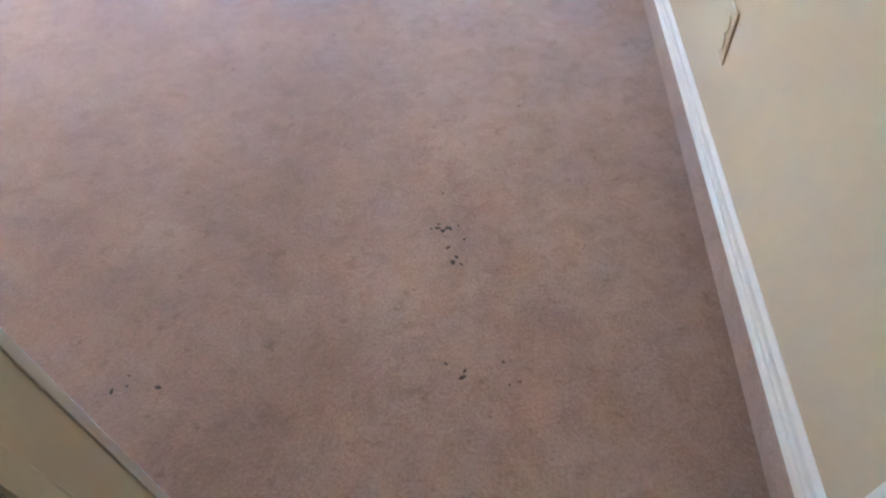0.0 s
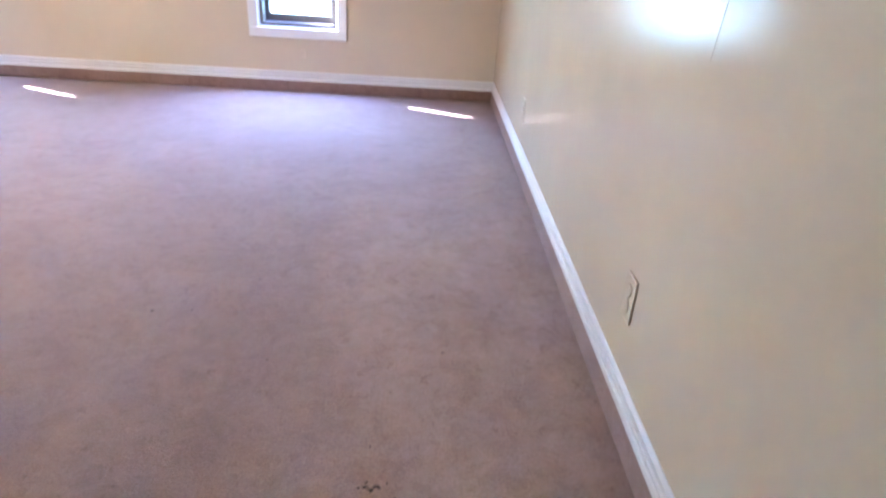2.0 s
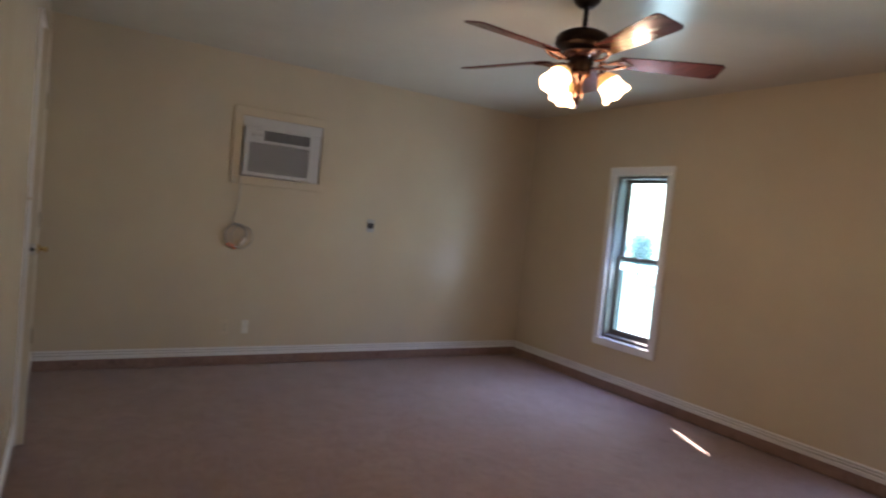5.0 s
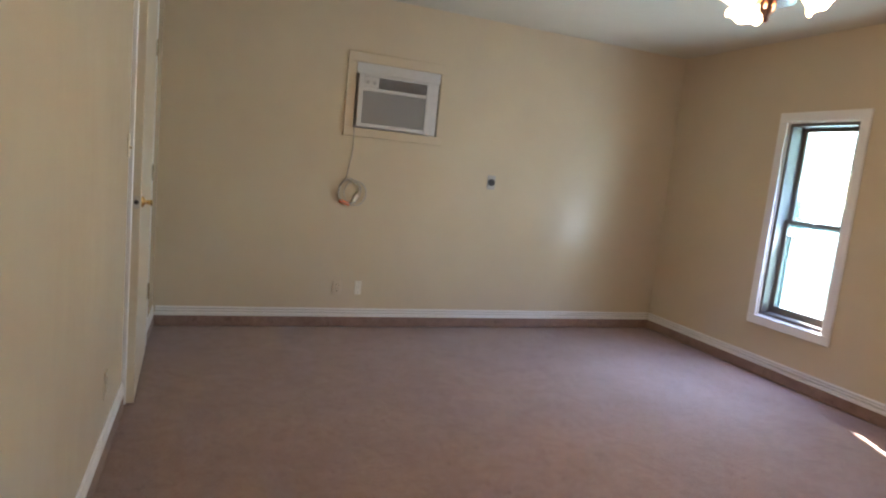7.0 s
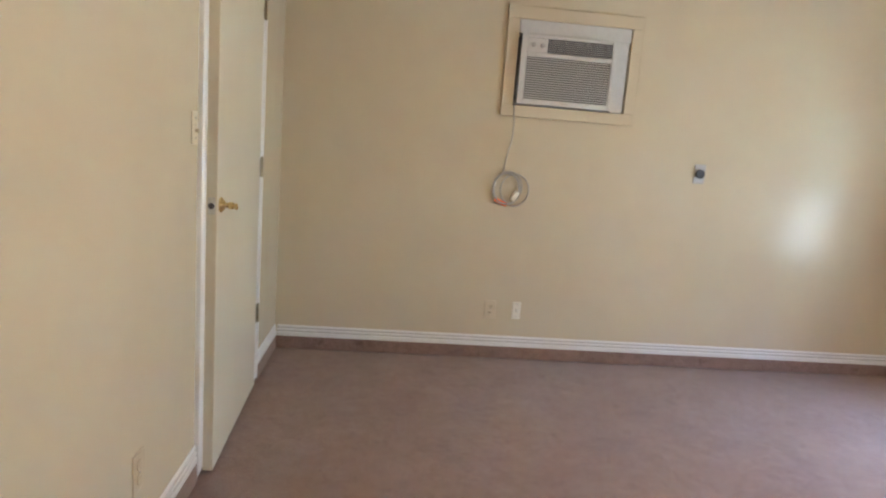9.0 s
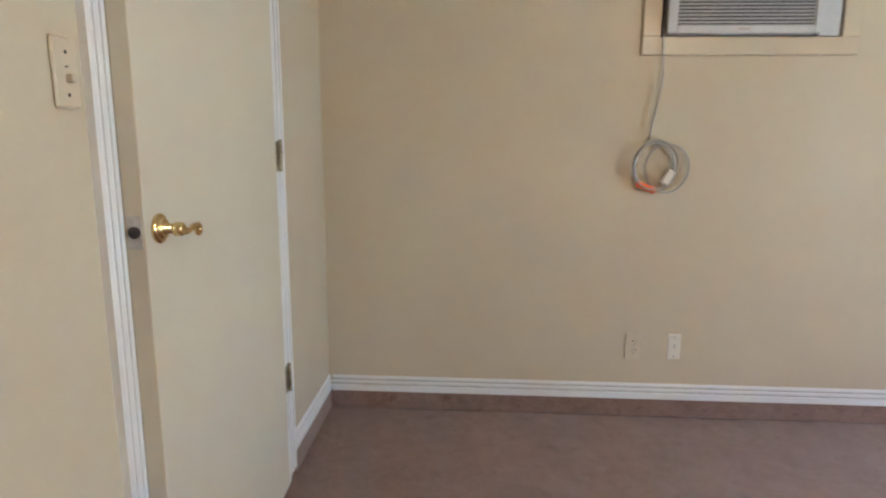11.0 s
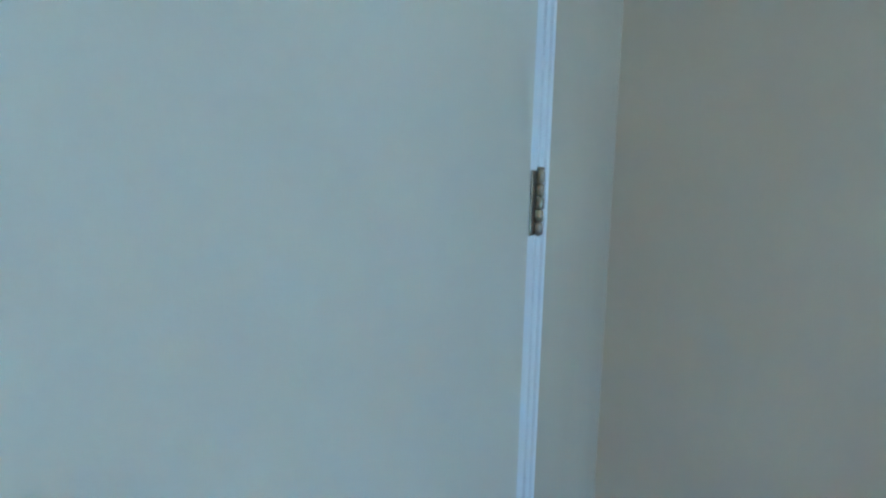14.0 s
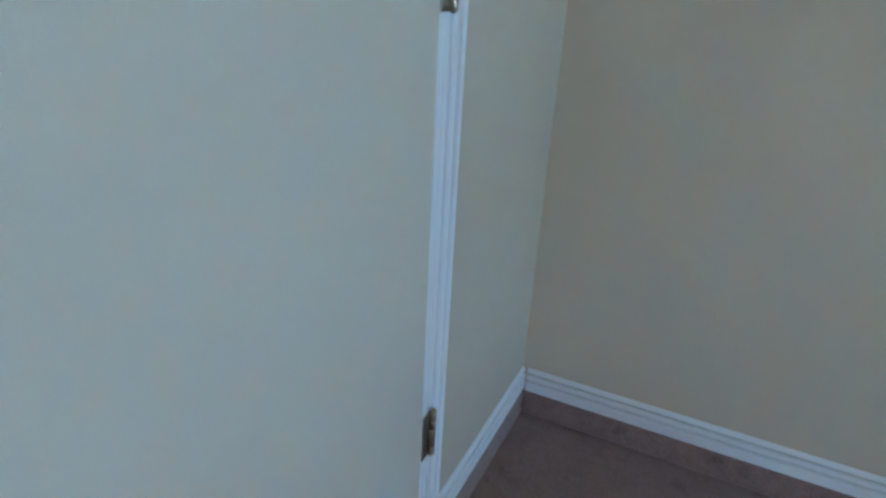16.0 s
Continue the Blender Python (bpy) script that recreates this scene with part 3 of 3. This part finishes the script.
# ---- boxed window air conditioner ----
def air_conditioner():
    box_w = tagged(new("ac_surround"), "cream painted board frame round the air conditioner", "frame", kind="structure")
    y0, y1, z0, z1 = 1.218, 2.0, 1.450, 2.055
    for nm, r in (("board", (y0, y1, AC_Z1, z1)), ("board", (y0, y1, z0, AC_Z0)), ("board", (y0, AC_Y0, AC_Z0, AC_Z1)), ("board", (AC_Y1, y1, AC_Z0, AC_Z1))):
        part(nm, boxes((W + 0.0005, W + 0.017, r[0], r[1], r[2], r[3]), bevel=0.003), WALL, box_w)
    part("backing", boxes((W - T, W - T + 0.01, AC_Y0, AC_Y1, AC_Z0, AC_Z1)), JAMBP, box_w)
    ac = thing("air_conditioner", pose(W, 0, 0), "white window air conditioner with louvred front, set in the wall", "air conditioner")
    u0, u1, b, t = 1.300, 1.846, 1.521, 1.905
    f = W + 0.045                                  # front plane
    k = lambda v: v - W
    part("casing", boxes((k(W - 0.15), k(f - 0.012), u0 + 0.004, u1 - 0.004, b, t), bevel=0.004), ACWHITE, ac)
    part("filler_panel", boxes((-0.03, 0.012, AC_Y0 + 0.002, AC_Y1 - 0.002, t + 0.001, AC_Z1 - 0.001), bevel=0.002), ACWHITE, ac)
    part("side_panel", boxes((-0.03, 0.016, u1 + 0.001, AC_Y1 - 0.012, AC_Z0 + 0.002, t), bevel=0.002), ACWHITE, ac)
    front = part("front_frame", boxes((k(f) - 0.012, k(f), u0, u0 + 0.036, b + 0.002, t), (k(f) - 0.012, k(f), u1 - 0.026, u1, b + 0.002, t), (k(f) - 0.012, k(f), u0 + 0.036, u1 - 0.026, b + 0.002, b + 0.032),
                                      (k(f) - 0.012, k(f), u0 + 0.036, u1 - 0.026, t - 0.020, t), (k(f) - 0.012, k(f), u0 + 0.036, u1 - 0.026, t - 0.122, t - 0.098), bevel=0.003), ACWHITE, ac)
    part("grille_back", boxes((k(f) - 0.0118, k(f) - 0.010, u0 + 0.03, u1 - 0.02, b + 0.02, t - 0.01)), ACDARK, ac)
    n = 18
    lo, hi = b + 0.034, t - 0.124
    for i in range(n):
        z = lo + (hi - lo) * (i + 0.5) / n
        bm = bmesh.new()
        box(bm, k(f) - 0.010, k(f) - 0.002, u0 + 0.036, u1 - 0.026, z - 0.0035, z + 0.0022)
        for v in bm.verts:
            v.co.z += 0.002 if v.co.x < k(f) - 0.006 else 0
        part("louvre", bm, ACGREY, ac)
    part("vent_well", boxes((k(f) - 0.0098, k(f) - 0.0088, u0 + 0.150, u1 - 0.026, t - 0.097, t - 0.021)), ACDARK, ac)
    for i in range(7):
        z = t - 0.093 + i * 0.0105
        part("vent_slat", boxes((k(f) - 0.0086, k(f) - 0.002, u0 + 0.152, u1 - 0.027, z, z + 0.0020)), ACGREY, ac)
    for i in range(5):
        y = u0 + 0.20 + i * 0.070
        part("vent_divider", boxes((k(f) - 0.0087, k(f) - 0.004, y, y + 0.003, t - 0.097, t - 0.021)), ACDARK, ac)
    part("control_panel", boxes((k(f) - 0.011, k(f) - 0.004, u0 + 0.036, u0 + 0.149, t - 0.097, t - 0.021), bevel=0.002), ACWHITE, ac)
    for y in (u0 + 0.068, u0 + 0.118):
        part("knob", lathe(bmesh.new(), ((0.013, k(f) - 0.0045), (0.012, k(f) + 0.008), (0.010, k(f) + 0.010), (0.0, k(f) + 0.0105)), 18, (0, y, t - 0.058), "x"), ACGREY, ac)
    part("badge", boxes((k(f) + 0.0001, k(f) + 0.0012, (u0 + u1) / 2 - 0.02, (u0 + u1) / 2 + 0.02, b + 0.012, b + 0.021)), STEEL, ac)
    # power cord: drop and coil
    cord = thing("power_cord", pose(W, 0, 0), "grey power cord hanging in a coil on the wall", "cord")
    pts = [(0.02, u0 - 0.004, b + 0.03), (0.026, u0 - 0.008, b - 0.005), (0.028, u0 - 0.004, b - 0.06)]
    for i in range(1, 10):
        q = i / 9
        pts.append((0.024 - 0.012 * q, u0 - 0.004 - 0.020 * q * q + 0.008 * math.sin(q * 5), b - 0.06 - 0.325 * q))
    part("drop", tube(bmesh.new(), pts, 0.0036, 8), CORD, cord, smooth=True)
    cy, cz = 1.318, 1.040
    for nm, dy, dz, ry, rz, dx in (("coil", -0.022, 0.0, 0.078, 0.092, 0.012), ("coil", -0.016, 0.004, 0.082, 0.094, 0.019), ("coil", 0.026, -0.008, 0.083, 0.092, 0.015), ("coil", -0.026, -0.003, 0.076, 0.088, 0.025)):
        ring = [(dx + 0.003 * math.sin(3 * a), cy + dy + ry * math.cos(a), cz + dz + rz * math.sin(a)) for a in [2 * math.pi * i / 40 for i in range(40)]]
        part(nm, tube(bmesh.new(), ring, 0.0040, 8, closed=True), CORD, cord, smooth=True)
    bm = bmesh.new()
    box(bm, 0.010, 0.034, -0.016, 0.016, -0.030, 0.030, bevel=0.005)
    bmesh.ops.transform(bm, matrix=pose(0, cy + 0.028, cz - 0.042, -28, 0, 0), verts=bm.verts[:])
    part("plug", bm, PLATEW, cord, "pale moulded plug")
    bm = bmesh.new()
    box(bm, 0.016, 0.024, -0.040, 0.040, -0.012, 0.012, bevel=0.003)
    bmesh.ops.transform(bm, matrix=pose(0, cy - 0.052, cz - 0.082, -22, 0, 0), verts=bm.verts[:])
    part("tag", bm, ORANGE, cord, "orange warning tag")
    bm = bmesh.new()
    tube(bm, [(0.018, cy - 0.098, cz + 0.012), (0.02, cy - 0.094, cz + 0.035)], 0.0085, 8)
    part("tie", bm, PLATEW, cord)
    part("hook", tube(bmesh.new(), [(0.0, cy - 0.022, cz + 0.088), (0.028, cy - 0.022, cz + 0.084), (0.032, cy - 0.022, cz + 0.092)], 0.002, 6), STEEL, cord)


air_conditioner()


# ---- ceiling fan ----
def ceiling_fan(x, y, turn):
    fan = thing("ceiling_fan", pose(x, y, H), "dark bronze ceiling fan with mahogany blades and lit amber shades", "ceiling fan")
    part("canopy", lathe(bmesh.new(), ((0.0, 0.0), (0.066, 0.0), (0.068, -0.012), (0.060, -0.040), (0.036, -0.062), (0.020, -0.068)), 28), FANDARK, fan, smooth=True)
    DR, LK = -0.055, -0.052
    lower = lambda d, rows: tuple((q, h + d) for q, h in rows)
    part("downrod", lathe(bmesh.new(), ((0.012, -0.066), (0.012, -0.168)), 14), FANDARK, fan, smooth=True)
    part("motor_housing", lathe(bmesh.new(), lower(DR, ((0.022, -0.108), (0.040, -0.116), (0.085, -0.124), (0.118, -0.140), (0.130, -0.160), (0.130, -0.185), (0.118, -0.200), (0.095, -0.206), (0.080, -0.214))), 36), FANDARK, fan, smooth=True)
    part("ornate_band", lathe(bmesh.new(), lower(DR, ((0.080, -0.214), (0.092, -0.220), (0.088, -0.230), (0.070, -0.238), (0.060, -0.250)))), COPPER, fan, smooth=True)
    part("switch_housing", lathe(bmesh.new(), ((0.056, -0.303), (0.060, -0.308), (0.060, -0.330), (0.048, -0.342), (0.040, -0.364)), 28), FANDARK, fan, smooth=True)
    part("fitter", lathe(bmesh.new(), lower(LK, ((0.040, -0.310), (0.050, -0.318), (0.046, -0.335), (0.024, -0.352), (0.020, -0.395), (0.028, -0.410), (0.026, -0.440), (0.012, -0.455), (0.010, -0.475), (0.0, -0.482))), 24), COPPER, fan, smooth=True)
    zb = -0.302
    for i in range(5):
        a = radians(turn + 72 * i)
        rot = Matrix.Rotation(a, 4, "Z")
        tilt = Matrix.Translation((0, 0, zb)) @ Matrix.Rotation(radians(-13), 4, "X")
        bm = bmesh.new()
        out = [(0.185, -0.050), (0.40, -0.060), (0.60, -0.068), (0.645, -0.066), (0.660, -0.052), (0.660, 0.052), (0.645, 0.066), (0.60, 0.068), (0.40, 0.060), (0.185, 0.050), (0.172, 0.030), (0.172, -0.030)]
        lowv = [bm.verts.new((px, py, -0.003)) for px, py in out]
        highv = [bm.verts.new((px, py, 0.003)) for px, py in out]
        bm.faces.new(lowv[::-1]), bm.faces.new(highv)
        for k in range(len(out)):
            bm.faces.new((lowv[k], lowv[(k + 1) % len(out)], highv[(k + 1) % len(out)], highv[k]))
        bmesh.ops.transform(bm, matrix=rot @ tilt, verts=bm.verts[:])
        bmesh.ops.recalc_face_normals(bm, faces=bm.faces[:])
        blade = part("blade", bm, FANWOOD, fan)
        bm = bmesh.new()
        for sgn in (-1, 1):
            tube(bm, [(0.085, sgn * 0.012, -0.016), (0.115, sgn * 0.022, -0.026), (0.150, sgn * 0.040, -0.020), (0.185, sgn * 0.036, -0.010), (0.215, sgn * 0.014, -0.008), (0.235, 0.0, -0.008)], [0.007, 0.007, 0.008, 0.008, 0.007, 0.005], 8)
        tube(bm, [(0.085, 0, -0.016), (0.13, 0, -0.014), (0.19, 0, -0.007), (0.25, 0, -0.007)], [0.008, 0.006, 0.007, 0.004], 8)
        bmesh.ops.transform(bm, matrix=rot @ tilt, verts=bm.verts[:])
        part("blade_iron", bm, COPPER, fan, "scrolled copper blade bracket", smooth=True)
    for i in range(3):
        a = radians(turn + 222 + 120 * i)
        m = Matrix.Rotation(a, 4, "Z") @ Matrix.Translation((0.102, 0, -0.366)) @ Matrix.Rotation(radians(-38), 4, "Y")
        bm = bmesh.new()
        tube(bm, [(0.030, 0, -0.362), (0.060, 0, -0.346), (0.090, 0, -0.345), (0.104, 0, -0.366)], 0.008, 8)
        bmesh.ops.transform(bm, matrix=Matrix.Rotation(a, 4, "Z"), verts=bm.verts[:])
        part("light_arm", bm, COPPER, fan, smooth=True)
        bm = bmesh.new()
        lathe(bm, ((0.018, 0.004), (0.026, -0.002), (0.026, -0.014), (0.022, -0.018)), 20)
        bmesh.ops.transform(bm, matrix=m, verts=bm.verts[:])
        part("socket_cup", bm, COPPER, fan, smooth=True)
        bm = bmesh.new()
        lathe(bm, ((0.0530, -0.058), (0.055, -0.070), (0.056, -0.095), (0.060, -0.115), (0.070, -0.128), (0.066, -0.128), (0.056, -0.113), (0.052, -0.094), (0.051, -0.070), (0.0495, -0.0590)), 28)
        for v in bm.verts:
            if v.co.z < -0.11:
                v.co.z += 0.006 * math.cos(6 * math.atan2(v.co.y, v.co.x))
        bmesh.ops.transform(bm, matrix=m, verts=bm.verts[:])
        shade = part("shade", bm, SHADE, fan, "lit amber tulip glass shade", smooth=True)
        # upper part of the same shade; its weaker glow paints the bulb's falloff
        bm = bmesh.new()
        lathe(bm, ((0.022, -0.012), (0.030, -0.018), (0.0465, -0.0405), (0.0529, -0.0575), (0.0494, -0.0585), (0.0428, -0.042), (0.026, -0.021), (0.020, -0.016)), 28)
        bmesh.ops.transform(bm, matrix=m, verts=bm.verts[:])
        part("dim_neck", bm, SHADE_DIM, shade, "neck of the shade with a weaker painted glow", smooth=True)
        bm = bmesh.new()
        lathe(bm, ((0.0, -0.030), (0.014, -0.032), (0.024, -0.060), (0.022, -0.082), (0.012, -0.096), (0.0, -0.099)), 16)
        bmesh.ops.transform(bm, matrix=m, verts=bm.verts[:])
        part("bulb", bm, BULB, shade, smooth=True)
        ld = bpy.data.lights.new("bulb_light", "POINT")
        ld.energy, ld.color, ld.shadow_soft_size = LAMP_WATTS, (1.0, 0.77, 0.53), 0.05
        lo = new("bulb_light", ld)
        lo.location = Vector((x, y, H)) + (m @ Vector((0, 0, -0.150)))
    for dx, n in ((0.035, 9), (-0.03, 6)):
        bm = bmesh.new()
        for i in range(n):
            bmesh.ops.create_icosphere(bm, subdivisions=1, radius=0.0032, matrix=Matrix.Translation((dx, 0.03, -0.300 - 0.012 * i)))
        tube(bm, [(dx, 0.03, -0.30), (dx, 0.03, -0.30 - 0.012 * n)], 0.0012, 6)
        part("pull_chain", bm, COPPER, fan)


ceiling_fan(-2.63, 2.19, 58.0)


# ---- marks on floor and wall ----
def specks(name, centres, label):
    """Small flattened crumbs of dried dirt on the pile."""
    bm = bmesh.new()
    rnd = random.Random(4)
    for cx, cy, spread, n, size in centres:
        for _ in range(n):
            px, py = cx + rnd.gauss(0, spread), cy + rnd.gauss(0, spread)
            s = size * rnd.uniform(0.45, 1.1)
            r = bmesh.ops.create_icosphere(bm, subdivisions=1, radius=1.0)
            a = rnd.uniform(0, math.pi)
            for v in r["verts"]:
                q = v.co * rnd.uniform(0.75, 1.25)
                ex, ey = q.x * s * 1.5, q.y * s * 0.8
                v.co = Vector((px + ex * math.cos(a) - ey * math.sin(a), py + ex * math.sin(a) + ey * math.cos(a), 0.001 + q.z * 0.0016))
    return tagged(part(name, bm, SPECK), label, "dirt", kind="stuff")


specks("dirt_specks", ((-0.575, 0.665, 0.034, 12, 0.0048), (-0.520, 0.570, 0.012, 4, 0.0055), (-0.496, 0.313, 0.012, 3, 0.0050), (-0.400, 0.282, 0.022, 3, 0.0045), (-1.09, 0.229, 0.028, 4, 0.0050), (-0.9, 1.6, 0.5, 14, 0.0035)),
       "small dark dried specks scattered on the carpet")


def wall_scuffs():
    """A short raised filler line on the east wall."""
    rnd = random.Random(11)
    for y, z, w, h, lean in ((0.836, 0.935, 0.004, 0.10, -0.012),):
        bm = bmesh.new()
        n = 9
        rows = []
        for k in range(n):
            u = k / (n - 1)
            q = w * (0.35 + 0.65 * math.sin(math.pi * u)) * rnd.uniform(0.8, 1.2)
            c = y + lean * u + rnd.uniform(-0.0008, 0.0008)
            rows.append([bm.verts.new((E0 - d, c + s * q / 2, z + h * (u - 0.5))) for s, d in ((-1, 0.0), (-0.5, 0.0008), (0.5, 0.0008), (1, 0.0))])
        for a, c in zip(rows, rows[1:]):
            for k in range(3):
                bm.faces.new((a[k], a[k + 1], c[k + 1], c[k]))
        tagged(part("wall_scuff", bm, WALL), "thin raised filler line on the cream wall", "scuff mark", "scuffs on the east wall")


wall_scuffs()

# ---- outdoors ----
GROUND_Z = -0.45
bm = bmesh.new()
bmesh.ops.create_grid(bm, x_segments=60, y_segments=60, size=1.0)
for v in bm.verts:
    v.co = Vector((v.co.x * 300, v.co.y * 300, GROUND_Z))
m_, n_, l_, p_ = material("dry_lawn")
v_ = mapped(n_, l_)
l_.new(ramp(n_, l_, noise_tex(n_, l_, v_, 3.0, 8.0, 0.7), ((0.3, (0.36, 0.36, 0.25)), (0.7, (0.55, 0.53, 0.43)))), p_.inputs["Base Color"])
p_.inputs["Roughness"].default_value = 0.95
structure("ground", bm, m_, "pale sunlit dry lawn", "ground")
DRIVE = plain("pale_concrete", (0.64, 0.62, 0.58), 0.9, scale=6.0)
structure("pavement", boxes((-12.0, 6.0, N + T + 0.6, N + 5.2, GROUND_Z - 0.1, GROUND_Z + 0.012)), DRIVE, "pale sunlit concrete slab beside the house", "pavement")
BARK = wood_material("grey_bark", (0.05, 0.042, 0.035), (0.13, 0.11, 0.09), 0.95, axis=2)
LEAF = plain("green_leaves", (0.07, 0.125, 0.055), 0.5, wear=0.4, scale=3.0)
ln_, ll_ = LEAF.node_tree.nodes, LEAF.node_tree.links
through_, lmix_ = ln_.new("ShaderNodeBsdfTranslucent"), ln_.new("ShaderNodeMixShader")
through_.inputs["Color"].default_value, lmix_.inputs["Fac"].default_value = (0.13, 0.22, 0.09, 1), 0.4
ll_.new(ln_["Principled BSDF"].outputs[0], lmix_.inputs[1]), ll_.new(through_.outputs[0], lmix_.inputs[2])
ll_.new(lmix_.outputs[0], ln_["Material Output"].inputs["Surface"])


def tree(x, y, height, crown_r, seed, label):
    rnd = random.Random(seed)
    t = thing("tree", pose(x, y, GROUND_Z), label, "tree")
    bm = bmesh.new()
    tube(bm, [(0, 0, -0.1), (0.03, 0, 0.4), (-0.02, 0.03, 1.2), (0.05, 0, height * 0.42)], [0.40, 0.30, 0.26, 0.20], 12)
    tips = []
    for i in range(13):
        a = i * 2.4 + rnd.uniform(-0.4, 0.4)
        z0 = height * rnd.uniform(0.27, 0.42)
        r = crown_r * rnd.uniform(0.6, 0.95)
        tip = Vector((math.cos(a) * r, math.sin(a) * r, height * rnd.uniform(0.34, 0.9)))
        midp = Vector((tip.x * 0.45, tip.y * 0.45, z0 + (tip.z - z0) * 0.6))
        tube(bm, [(0, 0, z0), midp, tip], [0.14, 0.08, 0.02], 8)
        tips += [tip, midp, (tip + midp) / 2]
    part("trunk", bm, BARK, t, smooth=True)
    verts, faces = [], []
    for _ in range(22000):
        c = rnd.choice(tips) + Vector((rnd.gauss(0, 0.62), rnd.gauss(0, 0.62), rnd.gauss(0, 0.62)))
        d = Vector((rnd.gauss(0, 1), rnd.gauss(0, 1), rnd.gauss(0, 1))).normalized()
        e = d.orthogonal().normalized()
        s = rnd.uniform(0.09, 0.17)
        k = len(verts)
        verts += [c - d * s, c + e * s * 0.5, c + d * s, c - e * s * 0.5]
        faces.append((k, k + 1, k + 2, k + 3))
    me = bpy.data.meshes.new("crown")
    me.from_pydata(verts, [], faces)
    me.materials.append(LEAF)
    ob = new("crown", me)
    ob.parent = t
    return t


tree(-9.7, 40.0, 9.5, 5.2, 3, "spreading leafy tree far across the pale yard")
# unseen tree, added only to darken the sky mirrored in the east wall
tree(-18.5, 43.0, 9.0, 5.4, 7, "unseen tree added to dim the upper sash's reflection")


def shrub(x, y, h, seed):
    rnd = random.Random(seed)
    t = thing("shrub", pose(x, y, GROUND_Z), "leafy green shrub in the yard", "shrub")
    bm = bmesh.new()
    for i in range(7):
        a = i * 0.9
        tube(bm, [(0, 0, 0), (math.cos(a) * 0.15, math.sin(a) * 0.15, h * 0.5), (math.cos(a) * 0.35, math.sin(a) * 0.35, h * 0.9)], [0.02, 0.014, 0.006], 6)
    part("stems", bm, BARK, t)
    verts, faces = [], []
    for _ in range(3200):
        c = Vector((rnd.gauss(0, 0.26), rnd.gauss(0, 0.26), h * rnd.uniform(0.25, 1.0)))
        d = Vector((rnd.gauss(0, 1), rnd.gauss(0, 1), rnd.gauss(0, 1))).normalized()
        e = d.orthogonal().normalized()
        s = rnd.uniform(0.03, 0.07)
        k = len(verts)
        verts += [c - d * s, c + e * s * 0.5, c + d * s, c - e * s * 0.5]
        faces.append((k, k + 1, k + 2, k + 3))
    me = bpy.data.meshes.new("leaves")
    me.from_pydata(verts, [], faces)
    me.materials.append(LEAF)
    new("leaves", me).parent = t


shrub(-17.35, 20.0, 1.95, 8)
